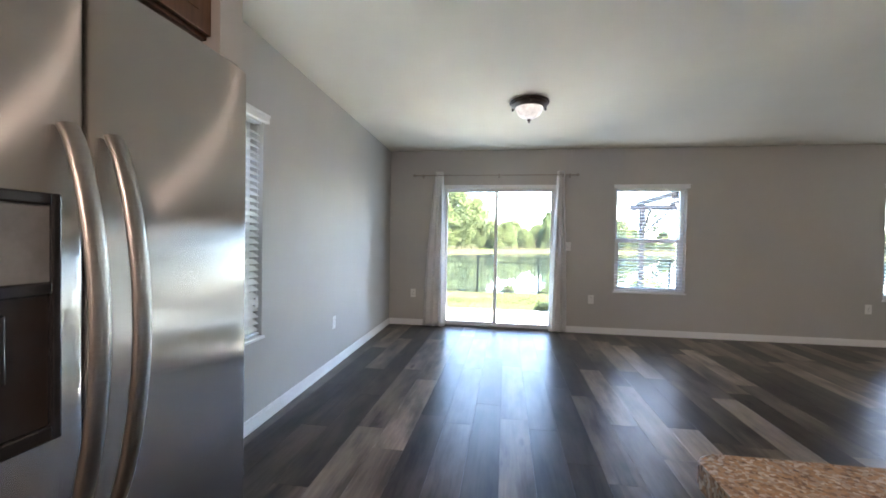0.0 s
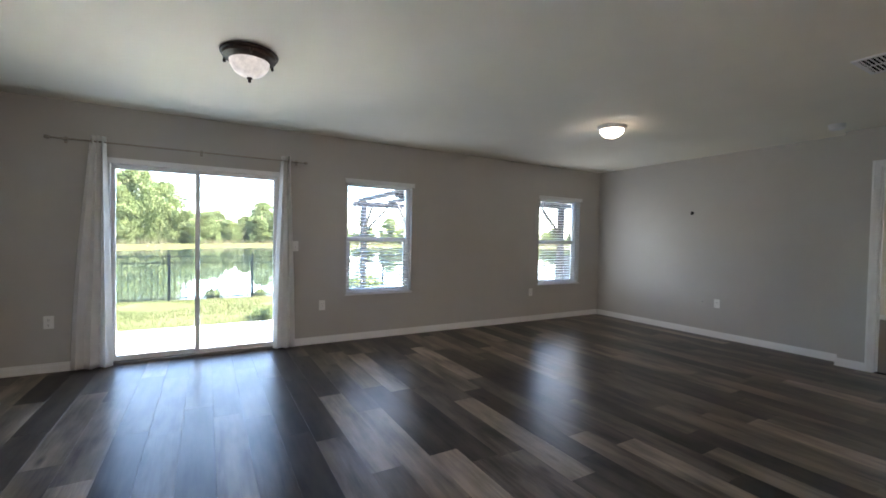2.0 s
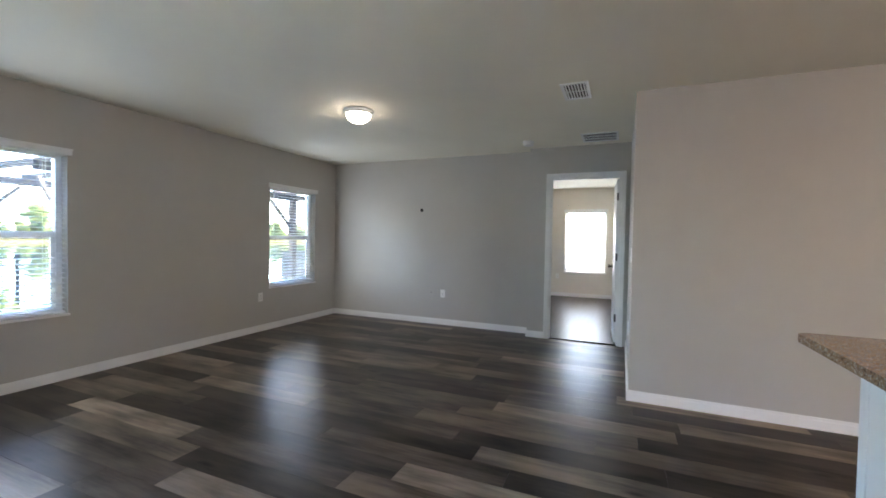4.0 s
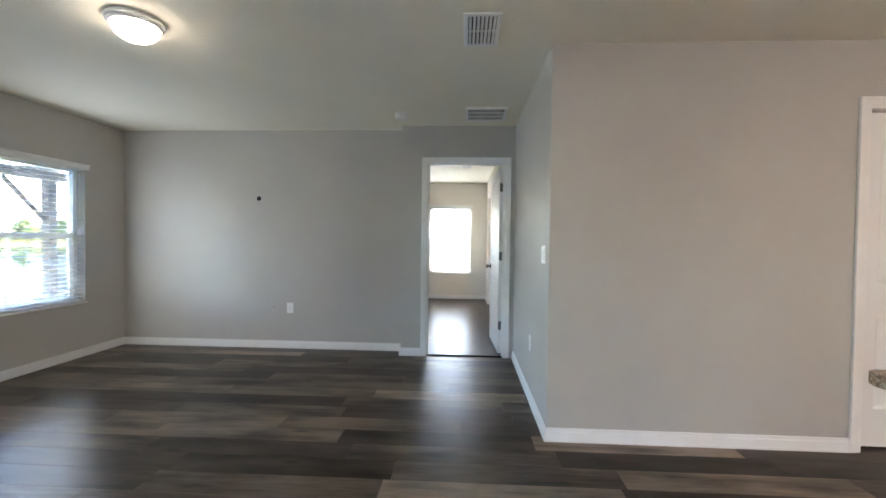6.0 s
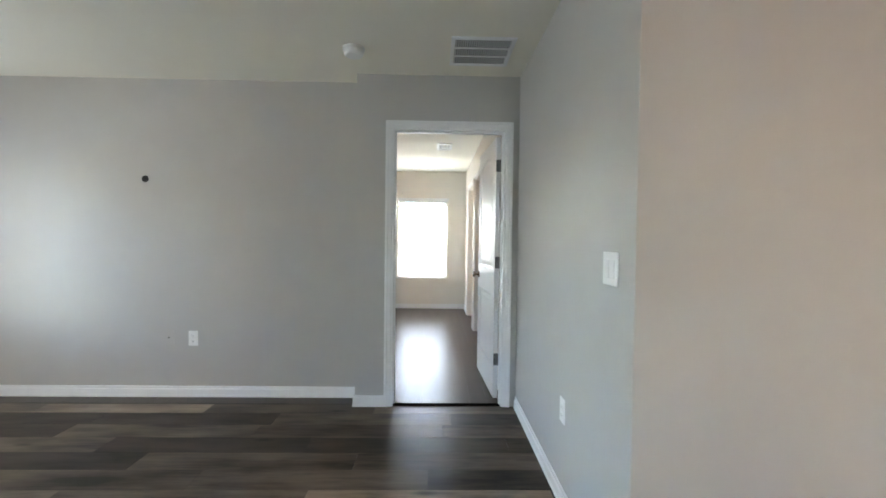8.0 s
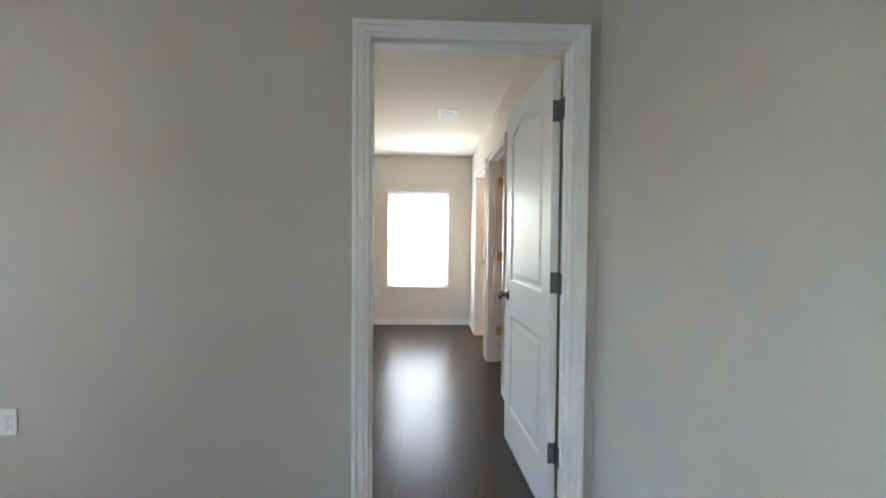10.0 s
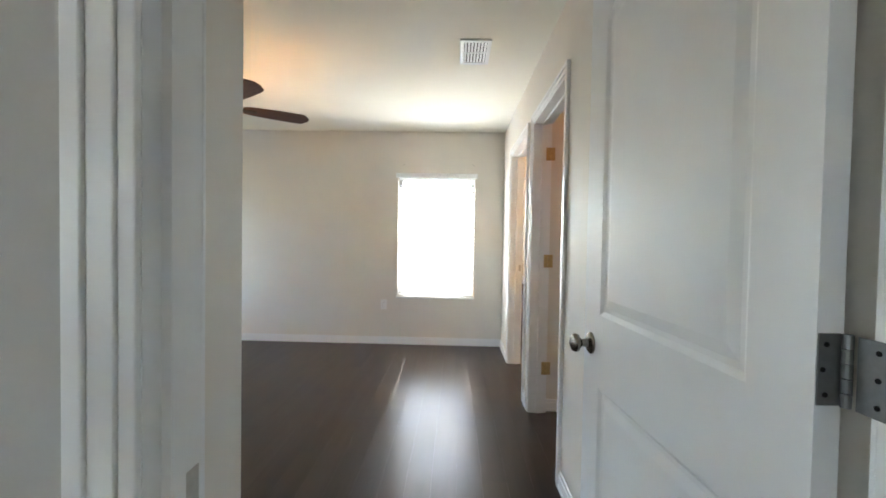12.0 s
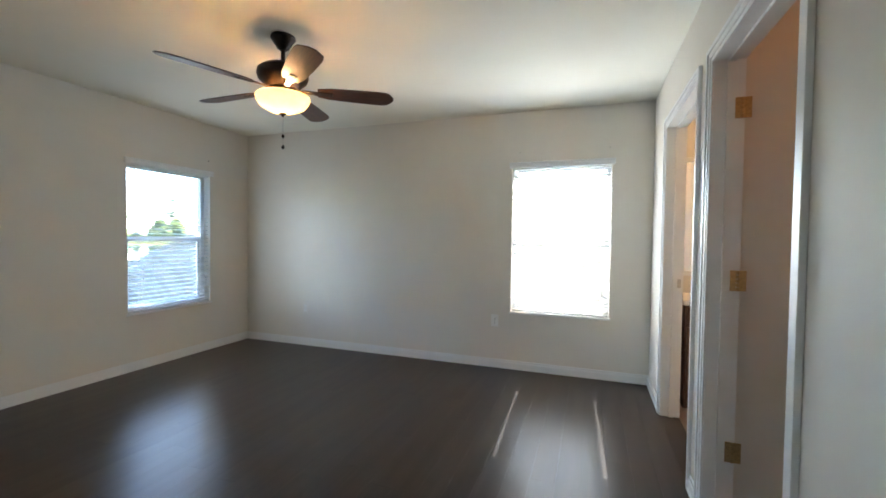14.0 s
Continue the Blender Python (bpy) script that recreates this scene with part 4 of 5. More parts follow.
def refrigerator():
    x0, x1, y0, y1, top, split = -1.46, -0.87, 0.645, 1.555, 1.735, 1.02
    d = thing("refrigerator", pose(0, 0, 0), "stainless steel side-by-side refrigerator with curved handles", "refrigerator")
    part("body", box(x0, x1 - 0.07, y0 + 0.004, y1 - 0.004, 0.03, top - 0.025, 0.006), GREY, d, "dark grey cabinet sides")
    part("door_gasket", box(x1 - 0.069, x1 - 0.058, y0 + 0.012, y1 - 0.012, 0.075, top - 0.02), BLACK, d, "black rubber door gasket")
    for a, b in ((y0, split - 0.004), (split + 0.004, y1)):
        door = part("door", contour_door(x1 - 0.055, x1 - 0.008, a, b, 0.06, top, 0.008), STEEL, d, "brushed stainless door", True)
        hy = split - 0.047 if a == y0 else split + 0.047
        part("handle", bar_handle(x1 + 0.002, hy, 0.585, 1.40, 0.074, 0.022), HANDLE, door, "curved brushed metal bar handle", True)
        part("hinge_cover", box(x1 - 0.1, x1 - 0.03, (a + 0.02 if a == y0 else b - 0.08), (a + 0.08 if a == y0 else b - 0.02), top - 0.002, top + 0.018, 0.005), GREY, d, "grey plastic hinge cover")
    disp = thing_part("ice_dispenser", d, "black water and ice dispenser")
    ya, yb, za, zb = 0.735, 0.955, 0.80, 1.265
    fx = x1 + 0.013
    fr = bm_new()
    add_box(fr, x1 - 0.02, fx, ya, ya + 0.018, za, zb, 0.004)
    add_box(fr, x1 - 0.02, fx, yb - 0.018, yb, za, zb, 0.004)
    add_box(fr, x1 - 0.02, fx, ya + 0.016, yb - 0.016, zb - 0.022, zb, 0.004)
    add_box(fr, x1 - 0.02, fx, ya + 0.016, yb - 0.016, 1.075, 1.1, 0.004)
    add_box(fr, x1 - 0.02, fx, ya + 0.016, yb - 0.016, za, za + 0.03, 0.004)
    part("bezel", fr, BLACK, disp)
    part("control_panel", box(x1 - 0.01, x1 + 0.006, ya + 0.017, yb - 0.017, 1.098, zb - 0.02, 0.001), GREY, disp, "grey control panel")
    part("niche", box(x1 - 0.01, x1 + 0.002, ya + 0.017, yb - 0.017, za + 0.028, 1.077, 0.001), NICHE, disp, "dark dispenser niche")
    lever = bm_new()
    add_box(lever, x1 + 0.002, x1 + 0.012, 0.825, 0.865, 0.93, 1.05, 0.004)
    part("lever", lever, BLACK, disp)
    part("toe_grille", box(x1 - 0.08, x1 - 0.02, y0 + 0.01, y1 - 0.01, 0.0, 0.055), BLACK, d)


refrigerator()

upper = thing("wall_cabinet", pose(0, 0, 0), "brown wooden wall cabinet above the refrigerator", "cabinet")
part("body", box(-1.49, -1.05, 0.62, 1.58, 1.86, 2.30, 0.002), CABINET, upper)
for a, b in ((0.625, 1.098), (1.102, 1.575)):
    dr = part("door", box(-1.05, -1.03, a, b, 1.87, 2.29, 0.003), CABINET, upper)
    part("door_panel", box(-1.031, -1.026, a + 0.06, b - 0.06, 1.93, 2.23, 0.002), CABINET, dr)


def rounded_slab(x0, x1, y0, y1, z0, z1, r):
    bm = bm_new()
    pts = []
    for cx, cy, a0 in ((x1 - r, y1 - r, 0), (x0 + r, y1 - r, 90), (x0 + r, y0 + r, 180), (x1 - r, y0 + r, 270)):
        for k in range(7):
            a = radians(a0 + 15 * k)
            pts.append((cx + r * math.cos(a), cy + r * math.sin(a)))
    lo = [bm.verts.new((*p, z0)) for p in pts]
    hi = [bm.verts.new((*p, z1)) for p in pts]
    bm.faces.new(hi)
    bm.faces.new(list(reversed(lo)))
    for i in range(len(pts)):
        j = (i + 1) % len(pts)
        bm.faces.new((lo[i], lo[j], hi[j], hi[i]))
    bmesh.ops.bevel(bm, geom=[e for e in bm.edges if abs(e.verts[0].co.z - e.verts[1].co.z) < 1e-6], offset=0.005, segments=2, profile=0.5, affect="EDGES")
    return bm


island = thing("kitchen_island", pose(1.2, 0.5, 0), "white panelled kitchen island", "kitchen island")
part("body", box(-0.86, 0.85, -0.45, 0.42, 0.0, 0.843, 0.002), PANEL, island)
part("base_trim", box(-0.87, 0.86, 0.42, 0.432, 0.0, 0.083, 0.003), TRIM, island)
part("corner_post", box(0.80, 0.852, 0.405, 0.424, 0.083, 0.843, 0.003), PANEL, island)
top = thing("countertop", pose(0, 0, 0), "speckled brown granite countertop on the island", "countertop")
part("slab", rounded_slab(0.257, 2.54, -0.02, 0.945, 0.843, 0.88, 0.03), GRANITE, top)

# ---- bedroom things ----


def ceiling_fan():
    d = thing("ceiling_fan", pose(*FAN, 2.44), "bronze ceiling fan with walnut blades and lit bowl", "ceiling fan")
    part("canopy", lathe([(0, 0), (0.07, 0), (0.072, -0.014), (0.066, -0.022), (0.036, -0.07), (0.02, -0.082), (0, -0.082)], 36), BRONZE, d, "", True)
    part("downrod", rod((0, 0, -0.17), (0, 0, -0.075), 0.0125), BRONZE, d, "", True)
    part("motor", lathe([(0, -0.155), (0.03, -0.158), (0.06, -0.168), (0.115, -0.182), (0.143, -0.205), (0.148, -0.232), (0.138, -0.262), (0.11, -0.285), (0.095, -0.31), (0.06, -0.318), (0, -0.318)], 44), BRONZE, d, "dark bronze motor housing", True)
    bl = bm_new()
    n = 14
    rows = []
    for i in range(n + 1):
        f = i / n
        x = 0.20 + 0.46 * f
        half = 0.055 + 0.018 * math.sin(math.pi * min(f, 0.8) / 1.6)
        if f > 0.86:
            half *= math.sqrt(max(1 - ((f - 0.86) / 0.145) ** 2, 0.03))
        if f < 0.12:
            half *= 0.75 + 0.25 * f / 0.12
        rows.append([bl.verts.new((x, y * half, z)) for y in (-1, -0.5, 0, 0.5, 1) for z in (-0.003, 0.003)])
    for a, b in zip(rows, rows[1:]):
        for k in range(4):
            bl.faces.new((a[2 * k], b[2 * k], b[2 * k + 2], a[2 * k + 2]))
            bl.faces.new((a[2 * k + 1], a[2 * k + 3], b[2 * k + 3], b[2 * k + 1]))
        bl.faces.new((a[0], a[1], b[1], b[0]))
        bl.faces.new((a[8], b[8], b[9], a[9]))
    for r in (rows[0], rows[-1]):
        bl.faces.new([r[0], r[2], r[4], r[6], r[8], r[9], r[7], r[5], r[3], r[1]])
    bmesh.ops.recalc_face_normals(bl, faces=bl.faces[:])
    blade_mesh = mesh_of("blade", bl, BLADE)
    ir = bm_new()
    add_box(ir, 0.09, 0.2, -0.016, 0.016, -0.006, 0.002, 0.003)
    add_box(ir, 0.18, 0.29, -0.022, 0.022, -0.008, -0.0035, 0.002)
    for y in (-0.012, 0.012):
        add_rod(ir, (0.265, y, -0.0105), (0.265, y, -0.007), 0.005, seg=8)
    iron_mesh = mesh_of("blade_iron", ir, BRONZE)
    for k in range(5):
        m = pose(0, 0, -0.315, 0, 0, 15.6 + 72 * k) @ pose(0, 0, 0, -12, 0, 0)
        b = new("blade", blade_mesh)
        b.parent, b.matrix_basis = d, m
        i = new("blade_iron", iron_mesh)
        i.parent, i.matrix_basis = d, m
    part("light_collar", lathe([(0.05, -0.316), (0.075, -0.32), (0.08, -0.335), (0.06, -0.345), (0.0, -0.345)], 32), BRONZE, d, "", True)
    prof = [(0.152, -0.352), (0.157, -0.36), (0.15, -0.385), (0.125, -0.418), (0.08, -0.443), (0.03, -0.455), (0.0, -0.457)]
    part("bowl", lathe(prof, 44), BOWL_WARM, d, "lit amber alabaster glass bowl", True)
    part("finial", lathe([(0, -0.448), (0.02, -0.452), (0.022, -0.46), (0.01, -0.466), (0.008, -0.474), (0, -0.477)], 20), BRONZE, d, "", True)
    part("pull_chain", rod((0, 0, -0.65), (0, 0, -0.475), 0.0013, seg=6), NICKEL, d)
    for z, r in ((-0.59, 0.009), (-0.655, 0.010)):
        part("chain_bead", lathe([(0, z + r * 1.4), (r * 0.7, z + r), (r, z), (r * 0.7, z - r), (0, z - r * 1.4)], 12), BRONZE, d, "", True)


ceiling_fan()

vanity = thing("vanity", pose(9.78, 1.02, 0), "dark wood bathroom vanity with a white top", "vanity")
part("body", box(-0.24, 0.26, -0.5, 0.45, 0.08, 0.78, 0.003), CABINET, vanity)
part("plinth", box(-0.18, 0.26, -0.49, 0.44, 0.0, 0.08), CABINET, vanity)
for a, b in ((-0.49, -0.03), (-0.02, 0.44)):
    part("door", box(-0.258, -0.24, a, b, 0.1, 0.62, 0.004), CABINET, vanity)
    part("drawer_front", box(-0.258, -0.24, a, b, 0.64, 0.77, 0.004), CABINET, vanity)
part("top", box(-0.27, 0.26, -0.5, 0.47, 0.78, 0.815, 0.005), TRIM, vanity, "white cultured marble top")
bath_mirror = thing("bathroom_mirror", pose(10.04, 1.0, 1.0), "framed bathroom mirror above the vanity", "mirror")
part("glass", box(-0.012, -0.004, -0.4, 0.42, 0.0, 0.9), MIRROR, bath_mirror)
fr = bm_new()
add_box(fr, -0.02, 0, -0.45, -0.4, -0.04, 0.94, 0.003)
add_box(fr, -0.02, 0, 0.42, 0.47, -0.04, 0.94, 0.003)
add_box(fr, -0.02, 0, -0.4, 0.42, -0.04, 0.0, 0.003)
add_box(fr, -0.02, 0, -0.4, 0.42, 0.9, 0.94, 0.003)
part("frame", fr, TRIM, bath_mirror)
for y, z in ((1.99, 2.06), (2.78, 2.06)):
    nail = thing("wall_screw", pose(10.04, y, z), "small dark steel screw in the wall", "screw", "screws above the window")
    part("shank", rod((-0.012, 0, 0), (0, 0, 0), 0.003, 0.003, 8), SLOT, nail)
nail = thing("wall_screw", pose(9.495, 6.05, 2.045), "small dark steel screw in the wall", "screw", "screws above the window")
part("shank", rod((0, -0.012, 0), (0, 0, 0), 0.003, 0.003, 8), SLOT, nail)

# ---- outdoors ----


def shore(x):
    """How far the opposite bank lies at x."""
    return 82 + 26 / (1 + math.exp(-(x + 2) / 6.0)) + 3 * math.sin(x * 0.05)


def ground_z(x, y):
    if y < 8:
        z = -0.14
    elif y < 13.6:
        z = -0.14 - 0.28 * (y - 8) / 5.6
    else:
        z = max(-0.42 - 0.5 * (y - 13.6), -2.2)
    s = shore(x)
    if y > s - 8:
        z = max(z, min(-2.2 + (y - (s - 8)) * 0.3, -0.5))
    return z


def ground_mesh():
    xs = [-3000, -1000, -400, -200] + [-120 + 4 * i for i in range(71)] + [250, 400, 1000, 3000]
    ys = [-3000, -800, -200, -50, -10, 0, 4, 7.9, 8.5, 9.5, 10.5, 11.5, 12.6, 13.6, 14.4, 15.2, 16, 17.2, 20, 40, 60] + [70 + 2 * i for i in range(28)] + [140, 200, 500, 1500, 4000]
    bm = bm_new()
    rows = [[bm.verts.new((x, y, ground_z(x, y) + (0.03 * noise.noise((x * 0.6, y * 0.6, 0)) if 8 < y < 14 else 0))) for x in xs] for y in ys]
    for a, b in zip(rows, rows[1:]):
        for i in range(len(xs) - 1):
            bm.faces.new((a[i], a[i + 1], b[i + 1], b[i]))
    return bm


structure("ground", ground_mesh(), GRASS, "patchy green lawn sloping to a lake", "ground", True)
lake = bm_new()
quad = [lake.verts.new(p) for p in ((-400, 14.5, -1.0), (400, 14.5, -1.0), (400, 125, -1.0), (-400, 125, -1.0))]
lake.faces.new(quad)
structure("water", lake, WATER, "calm lake reflecting trees and sky", "water")
structure("patio", box(-3.2, 9.0, 6.17, 8.0, -0.3, -0.06, 0.01), CONCRETE, "pale concrete patio slab", "patio")


def blade_field(x0, x1, y0, y1, n, h, seed, mat, name, label, category, zf):
    rnd = random.Random(seed)
    verts, faces = [], []
    for _ in range(n):
        x, y = rnd.uniform(x0, x1), rnd.uniform(y0, y1)
        z = zf(x, y)
        if z is None:
            continue
        a, k = rnd.uniform(0, math.pi), h * rnd.uniform(0.5, 1.3)
        w = k * 0.09
        lx, ly = rnd.uniform(-0.4, 0.4) * k, rnd.uniform(-0.4, 0.4) * k
        i = len(verts)
        verts += [(x - w * math.cos(a), y - w * math.sin(a), z - 0.02), (x + w * math.cos(a), y + w * math.sin(a), z - 0.02), (x + lx, y + ly, z + k)]
        faces.append((i, i + 1, i + 2))
    me = bpy.data.meshes.new(name)
    me.from_pydata(verts, [], faces)
    me.materials.append(mat)
    return tagged(new(name, me), label, category, kind="stuff")


def lawn_z(x, y):
    return ground_z(x, y) if noise.noise((x * 0.5, y * 0.5, 3)) > -0.25 else None


blade_field(-8, 12, 8.05, 13.9, 80000, 0.05, 5, BLADES, "grass", "short patchy lawn grass", "grass", lawn_z)


def reed_z(x, y):
    s = shore(x)
    return max(ground_z(x, y), -1.0) if s - 1.0 < y < s + 3.5 and noise.noise((x * 0.12, y * 0.2, 0)) > -0.2 else None


blade_field(-70, 130, 74, 118, 60000, 0.8, 6, REED, "reeds", "pale dry reeds along the far bank", "reeds", reed_z)


def leaf_cloud(bm_verts, bm_faces, centre, rx, rz, n, size, rnd):
    for _ in range(n):
        while True:
            p = Vector((rnd.uniform(-1, 1), rnd.uniform(-1, 1), rnd.uniform(-1, 1)))
            if 0.35 < p.length < 1:
                break
        c = Vector(centre) + Vector((p.x * rx, p.y * rx, p.z * rz))
        q = Euler((rnd.uniform(0, 6), rnd.uniform(0, 6), rnd.uniform(0, 6))).to_matrix()
        s = size * rnd.uniform(0.6, 1.4)
        i = len(bm_verts)
        for u, v in ((-1, -0.6), (1, -0.5), (0.8, 0.6), (-0.7, 0.7)):
            bm_verts.append(c + q @ Vector((u * s, v * s, rnd.uniform(-0.3, 0.3) * s)))
        bm_faces.append((i, i + 1, i + 2, i + 3))


def tree(seed, height, spread, mat, pine, label):
    rnd = random.Random(seed)
    d = thing("tree", Matrix(), label, "tree", "trees on the far bank")
    tr = bm_new()
    lean = rnd.uniform(-0.4, 0.4)
    top = Vector((lean, rnd.uniform(-0.3, 0.3), height * (0.93 if pine else 0.7)))
    add_rod(tr, (0, 0, -0.3), top * 0.5, height * 0.02, height * 0.014, 9)
    add_rod(tr, top * 0.5, top, height * 0.014, height * 0.004, 8)
    verts, faces = [], []
    clumps = 26 if pine else 150
    for k in range(clumps):
        f = rnd.uniform(0.55, 1.0) if pine else rnd.uniform(0.0, 1.0)
        a = rnd.uniform(0, 2 * math.pi)
        wide = spread * (0.9 - 0.5 * (f - 0.55) / 0.45 if pine else math.sin(math.pi * min(0.22 + 0.74 * f, 1.0)) ** 0.7)
        r = wide * math.sqrt(rnd.random())
        c = Vector((r * math.cos(a) + lean * f, r * math.sin(a), height * f * 0.96))
        if k % (3 if pine else 9) == 0:
            base = top * min(f * 0.85, 0.95)
            add_rod(tr, base, c, height * 0.006, height * 0.002, 5)
        size = spread * (rnd.uniform(0.18, 0.3) if pine else rnd.uniform(0.15, 0.32))
        leaf_cloud(verts, faces, c, size * (1.3 if pine else 1.15), size * (0.45 if pine else 0.85), 90 if pine else 130, spread * (0.034 if pine else 0.03), rnd)
    part("trunk", tr, BARK, d)
    me = bpy.data.meshes.new("crown")
    me.from_pydata(verts, [], faces)
    me.materials.append(mat)
    crown = new("crown", me)
    crown.parent = d
    return d


FAR = [tree(11, 12, 5.0, LEAF, False, "tall leafy green tree on the lake bank"), tree(12, 9, 3.6, LEAF, False, "round leafy green tree on the lake bank"),
       tree(13, 7, 3.4, LEAF, False, "low bushy green tree on the lake bank"), tree(14, 14, 3.4, PINE, True, "tall pine with an open flat crown")]
spots = random.Random(77)
placed = []


def plant(kind, x, y, s):
    m = pose(x, y, ground_z(x, y) - 0.1, 0, 0, spots.uniform(0, 360))
    if kind not in placed:
        placed.append(kind)
        FAR[kind].matrix_basis = m @ Matrix.Scale(s, 4)
    else:
        ob = copy_thing(FAR[kind], m)
        ob.scale = (s, s, s)


for k in range(12):
    x = -30 + k * 2.7 + spots.uniform(-1, 1)
    plant(0 if k % 3 else 1, x, shore(x) + 4 + spots.uniform(0, 8), spots.uniform(1.1, 1.4) * min(max(1.0 - (x + 11) * 0.072, 0.4), 1.0))
for k in range(22):
    x = 1 + k * 3.4 + spots.uniform(-1.4, 1.4)
    plant((1, 2, 2, 1, 0)[k % 5], x, shore(x) + 6 + spots.uniform(0, 12), spots.uniform(0.6, 0.95) * (1.0 if x < 22 else 0.72))
for k in range(7):
    x = -4 + k * 15 + spots.uniform(-3, 3)
    plant(3, x, shore(x) + 16 + spots.uniform(0, 14), spots.uniform(0.6, 0.85))
for k in range(14):
    x = 76 + k * 5 + spots.uniform(-2, 2)
    plant(2 if k % 4 else 3, x, shore(x) + 8 + spots.uniform(0, 10), spots.uniform(0.7, 0.95))

for k in range(46):
    x = -42 + k * 3.6 + spots.uniform(-1, 1)
    plant(2, x, shore(x) + 4.5 + spots.uniform(0, 3), spots.uniform(0.3, 0.5))


def iron_fence():
    d = thing("lake_fence", pose(0, 13.3, -0.45), "black metal picket fence along the lake", "fence")
    x0, n, gap = -12.1, 13, 1.87
    post = mesh_of("post", add_box(box(-0.028, 0.028, -0.028, 0.028, 0, 1.2), -0.034, 0.034, -0.034, 0.034, 1.2, 1.225, 0.004), IRON)
    for i in range(n + 1):
        p = new("post", post)
        p.parent, p.matrix_basis = d, pose(x0 + i * gap, 0, 0)
    for z in (0.1, 0.98, 1.14):
        part("rail", box(x0, x0 + n * gap, -0.014, 0.014, z, z + 0.03), IRON, d)
    me = mesh_of("picket", box(-0.008, 0.008, -0.008, 0.008, 0.06, 1.16), IRON)
    for i in range(n):
        for k in range(1, 16):
            p = new("picket", me)
            p.parent, p.matrix_basis = d, pose(x0 + i * gap + k * gap / 16, 0, 0)


iron_fence()


def pergola():
    d = thing("pergola", pose(0, 0, 0), "dark stained wooden pergola over the patio", "pergola")
    x0, x1, y0, y1 = 2.66, 5.9, 6.95, 9.1
    for y, out in ((y0, -1), (y1, 1)):
        for x, s in ((x0, 1), (x1, -1)):
            low = -0.06 if y == y0 else -0.24
            p = part("post", box(x - 0.05, x + 0.05, y - 0.05, y + 0.05, low, 1.97, 0.006), PERGOLA, d)
            part("post_base", box(x - 0.075, x + 0.075, y - 0.075, y + 0.075, low, 0.06, 0.008), PERGOLA, p)
            part("brace", box(-0.02, 0.02, -0.018, 0.018, 0, 0.62), PERGOLA, d, "", False, pose(x + s * 0.06, y, 1.42, 0, s * 45, 0))
            part("brace", box(-0.018, 0.018, -0.02, 0.02, 0, 0.62), PERGOLA, d, "", False, pose(x, y - out * 0.06, 1.42, out * 45, 0, 0))
        for k in (-1, 1):
            v = sorted((y + k * 0.052, y + k * 0.085))
            part("beam", box(x0 - 0.22, x1 + 0.22, v[0], v[1], 1.88, 1.975, 0.004), PERGOLA, d)
    for k in range(6):
        x = x0 + k * (x1 - x0) / 5
        part("rafter", box(x - 0.02, x + 0.02, y0 - 0.32, y1 + 0.32, 1.978, 2.06, 0.004), PERGOLA, d)


pergola()


def privacy_fence():
    d = thing("privacy_fence", pose(12.0, 0, 0), "weathered wooden privacy fence, stepping down to the lake", "fence")
    rnd = random.Random(4)
    me = mesh_of("board", add_box(bm_new(), -0.01, 0.01, -0.066, 0.066, 0, 1.0), PICKET)
    y = -2.0
    while y < 13.2:
        top = 1.27 if y < 9.4 else max(1.27 - (y - 9.4) * 0.36, 0.72)
        z0 = ground_z(12, y) - 0.02
        b = new("board", me)
        b.parent = d
        b.matrix_basis = pose(rnd.uniform(-0.003, 0.003), y, z0, 0, 0, rnd.uniform(-1, 1)) @ Matrix.Diagonal((1, 1, top + rnd.uniform(-0.012, 0.012) - z0, 1))
        y += 0.14
    for z in (0.1, 0.55):
        part("rail", box(0.012, 0.05, -2.0, 13.2, z - 0.04, z + 0.04), PICKET, d)
    part("rail", box(0.012, 0.05, -2.0, 9.4, 0.96, 1.04), PICKET, d)


privacy_fence()


def shrub(x, y, s, seed):
    rnd = random.Random(seed)
    d = thing("shrub", pose(x, y, ground_z(x, y)), "small leafy green shrub on the lawn", "shrub", "shrubs by the patio")
    verts, faces = [], []
    for _ in range(9):
        leaf_cloud(verts, faces, (rnd.uniform(-0.5, 0.5) * s, rnd.uniform(-0.4, 0.4) * s, rnd.uniform(0.2, 0.7) * s), 0.35 * s, 0.3 * s, 60, 0.05 * s + 0.012, rnd)
    me = bpy.data.meshes.new("leaves")
    me.from_pydata(verts, [], faces)
    me.materials.append(LEAF)
    o = new("leaves", me)
    o.parent = d
    st = bm_new()
    for k in range(5):
        add_rod(st, (0, 0, -0.05), (rnd.uniform(-0.3, 0.3) * s, rnd.uniform(-0.3, 0.3) * s, 0.6 * s), 0.012 * s, 0.004 * s, 6)
    part("stems", st, BARK, d)


shrub(0.75, 8.5, 0.25, 1)
shrub(3.6, 11.8, 0.75, 2)
shrub(0.1, 13.7, 0.3, 3)
shrub(1.2, 13.75, 0.3, 4)


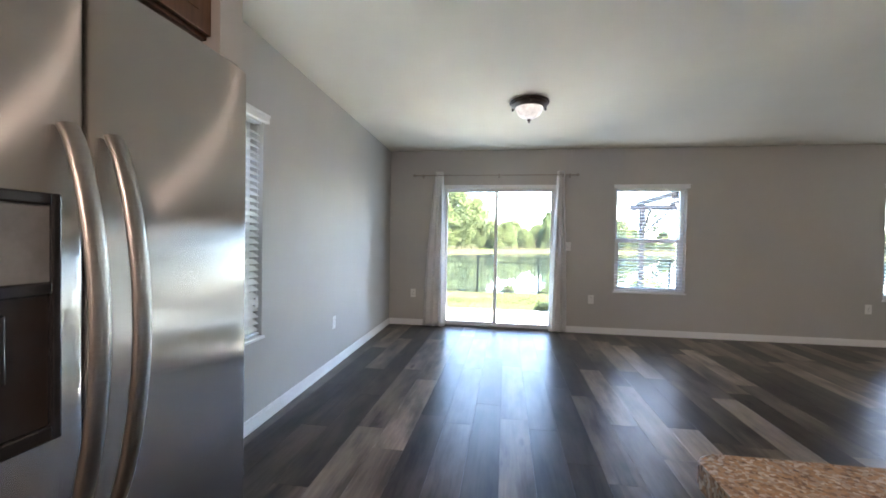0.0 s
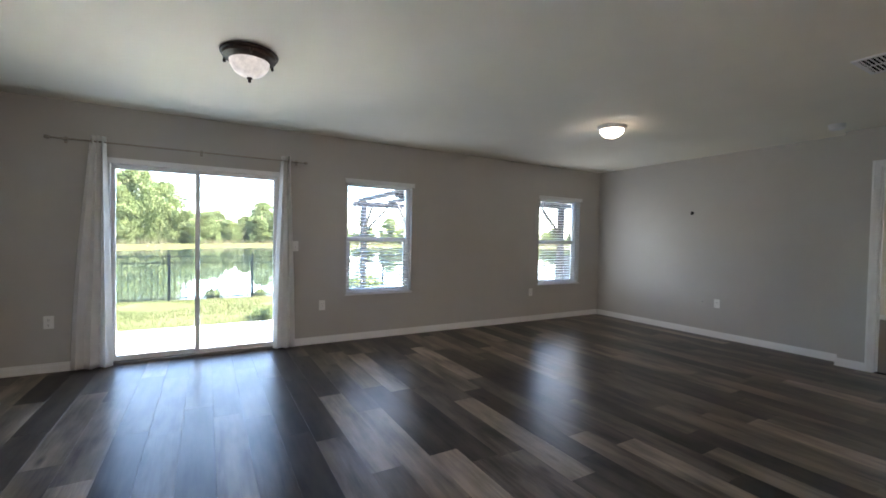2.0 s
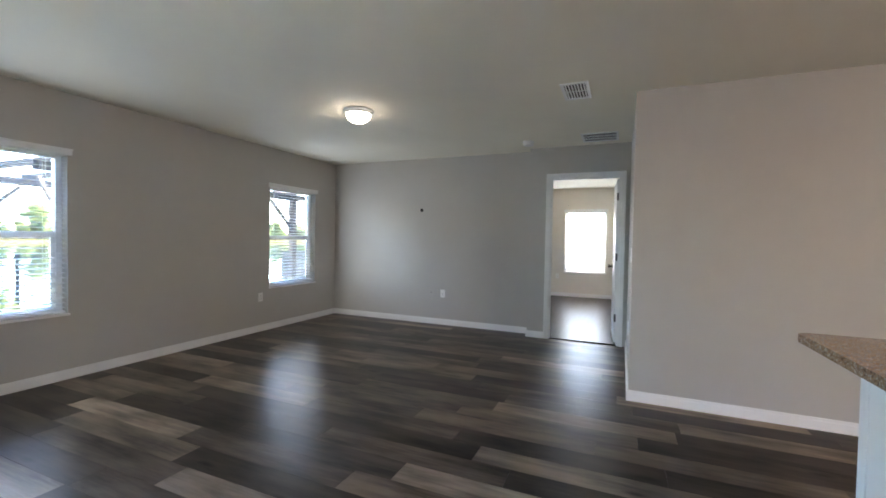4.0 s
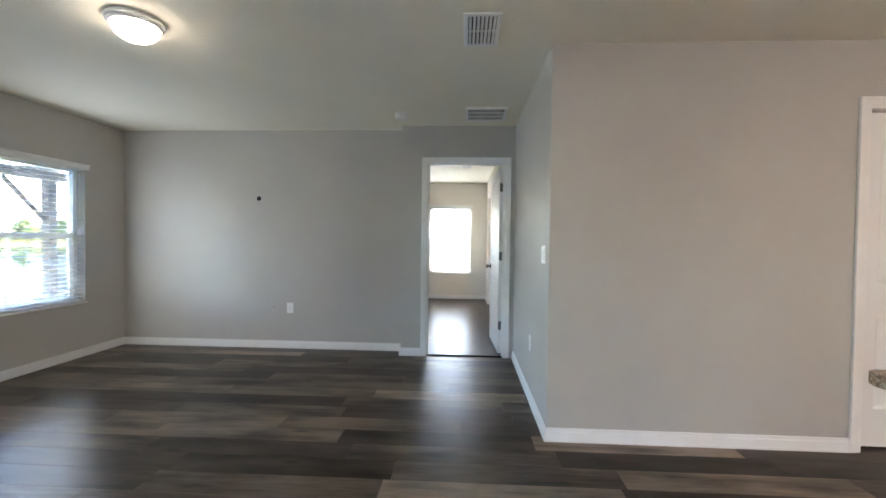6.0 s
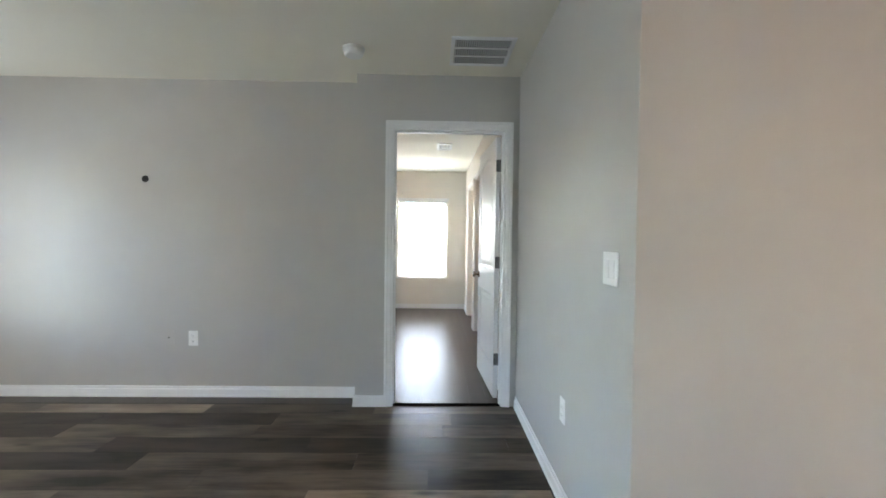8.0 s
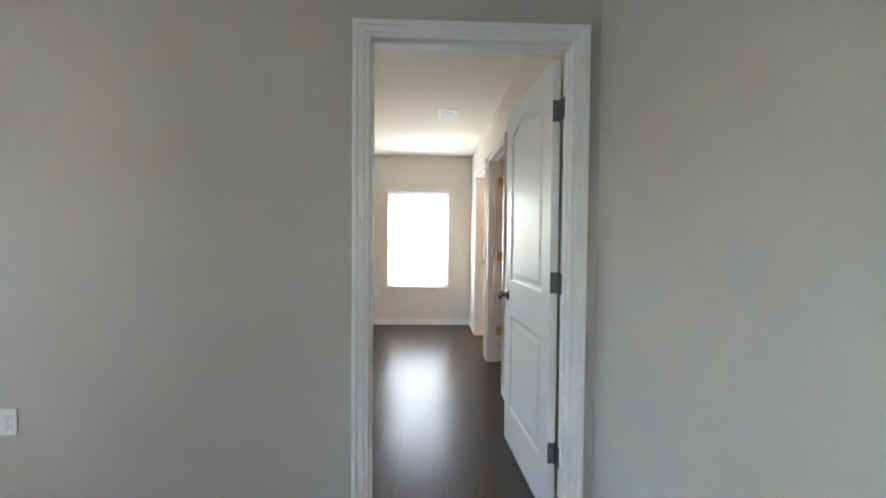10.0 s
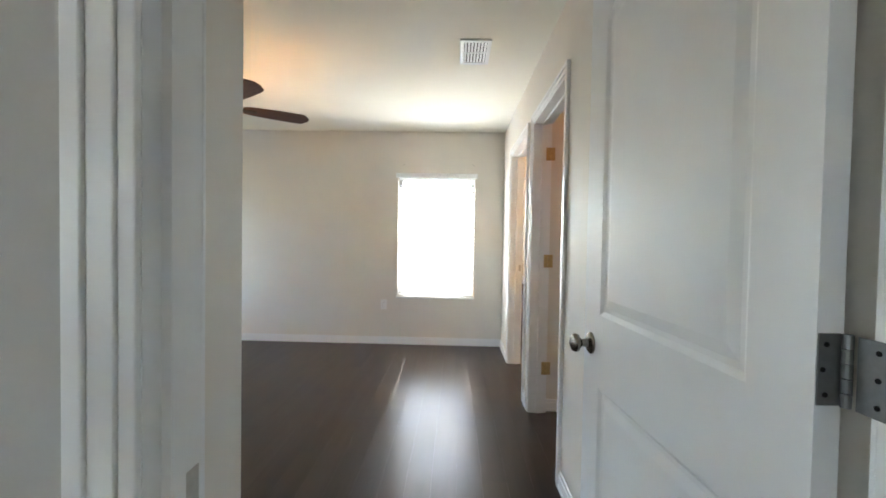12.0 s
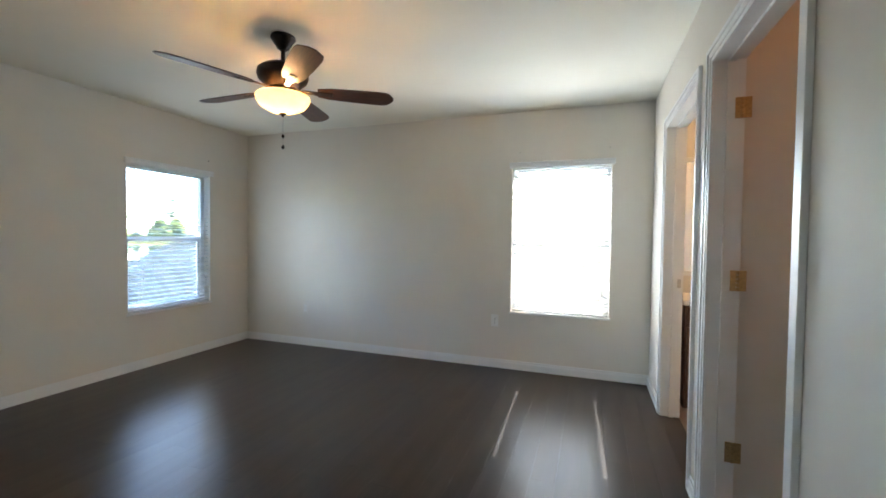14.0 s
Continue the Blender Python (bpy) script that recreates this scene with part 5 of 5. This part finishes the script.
def neighbour_house():
    d = thing("neighbour_house", pose(-9.5, 1.0, -0.15), "pale sided neighbouring house with a grey shingle roof", "house")
    part("wall", box(-8, 0, -9, 7, 0, 2.9), SIDING, d)
    lap = mesh_of("siding_board", box(0, 0.012, -9, 7, 0.0, 0.19), SIDING)
    for k in range(14):
        o = new("siding_board", lap)
        o.parent, o.matrix_basis = d, pose(0.001, 0, 0.08 + k * 0.2)
    r = bm_new()
    pts = [(-8.5, -9.4, 2.9), (0.5, -9.4, 2.9), (0.5, 7.4, 2.9), (-8.5, 7.4, 2.9), (-4, -5.5, 5.2), (-4, 3.5, 5.2)]
    v = [r.verts.new(p) for p in pts]
    for f in ((0, 1, 4), (1, 2, 5, 4), (2, 3, 5), (3, 0, 4, 5), (3, 2, 1, 0)):
        r.faces.new([v[i] for i in f])
    part("roof", r, SHINGLE, d)


neighbour_house()

# ---- floors, laid piece by piece ----
living_floor = structure("floor_living", box(-1.65, 5.70, -3.0, 6.0, -0.12, -0.004), SUBFLOOR, "dark mixed-tone wood plank floor", "floor")
bed_floor = structure("floor_bedroom", box(5.70, 10.04, 1.52, 6.05, -0.12, -0.004), SUBFLOOR, "dark espresso wood plank floor", "floor")
structure("floor_east_edge", box(5.70, 5.852, 2.77, 6.0, -0.0035, -0.0005), P_DARK, "dark plank strip along the wall", "floor")
structure("floor_bath", box(8.39, 10.04, -0.3, 1.52, -0.12, 0.0), TILE, "brown bathroom floor", "floor")
structure("floor_closet", box(7.2, 8.27, 0.3, 1.52, -0.12, 0.0), P_BED, "dark closet floor", "floor")
structure("floor_store", box(4.0, 5.5, -3.0, 1.45, -0.12, 0.0), P_DARK, "dark floor behind the closed door", "floor")

plank_meshes = {}


def plank(parent, x0, x1, y0, y1, mat):
    key = (round(x1 - x0, 3), round(y1 - y0, 2), mat.name)
    if key not in plank_meshes:
        gap = 0.0002 if mat is P_BED else 0.0003
        w, l = (x1 - x0) / 2 - gap, (y1 - y0) / 2 - gap
        bm = bm_new()
        lo = [bm.verts.new(p) for p in ((-w, -l, -0.004), (w, -l, -0.004), (w, l, -0.004), (-w, l, -0.004))]
        e = 0.00002 if mat is P_BED else 0.0005
        md = [bm.verts.new(p) for p in ((-w, -l, -e), (w, -l, -e), (w, l, -e), (-w, l, -e))]
        hi = [bm.verts.new(p) for p in ((-w + e, -l + e, 0), (w - e, -l + e, 0), (w - e, l - e, 0), (-w + e, l - e, 0))]
        bm.faces.new(hi)
        for a, b in ((lo, md), (md, hi)):
            for i in range(4):
                j = (i + 1) % 4
                bm.faces.new((a[i], a[j], b[j], b[i]))
        plank_meshes[key] = mesh_of("plank", bm, mat)
    o = new("plank", plank_meshes[key])
    o.parent = parent
    o.location = ((x0 + x1) / 2, (y0 + y1) / 2, 0)
    return o


# light planks that stand out: column -> the far ends of them
LIGHT = {0: (4.33,), 1: (3.92,), 3: (5.38,), 2: (5.55,), 5: (3.78,), -9: (5.2,), -11: (5.16,), -8: (3.75,), 10: (2.41,), 17: (4.06, 5.26), 21: (5.2,), 14: (2.5,)}
tones = random.Random(21)
COL, LEN, X0 = 0.18, 1.2, 0.686
for c in range(-13, 28):
    a, b = max(X0 + c * COL, -1.65), min(X0 + (c + 1) * COL, 5.70)
    if b - a < 0.01:
        continue
    start = LIGHT[c][0] if c in LIGHT else 6.0 - tones.uniform(0.1, LEN)
    while start > -3.0:
        start -= LEN
    y = start
    while y < 6.0:
        s, e = max(y, -3.0), min(y + LEN, 6.0)
        near = c in LIGHT and any(abs(e - q) < 0.06 for q in LIGHT[c])
        roll = tones.random()
        mat = P_LIGHT if near or roll > 0.9 else (P_MID if roll > 0.5 else P_DARK)
        if a >= 3.872 - 0.01:
            s = max(s, 1.576)
        if e - s > 0.03:
            plank(living_floor, a, b, s, e, mat)
        y += LEN
bed = random.Random(8)
row = 1.52
while row < 6.05:
    top_y = min(row + 0.127, 6.05)
    x = 5.70 - bed.uniform(0, 1.1)
    while x < 10.04:
        s, e = max(x, 5.72), min(x + 1.22, 10.04)
        if e - s > 0.04:
            plank(bed_floor, s, e, row, top_y, P_BED)
        x += 1.22
    row += 0.127
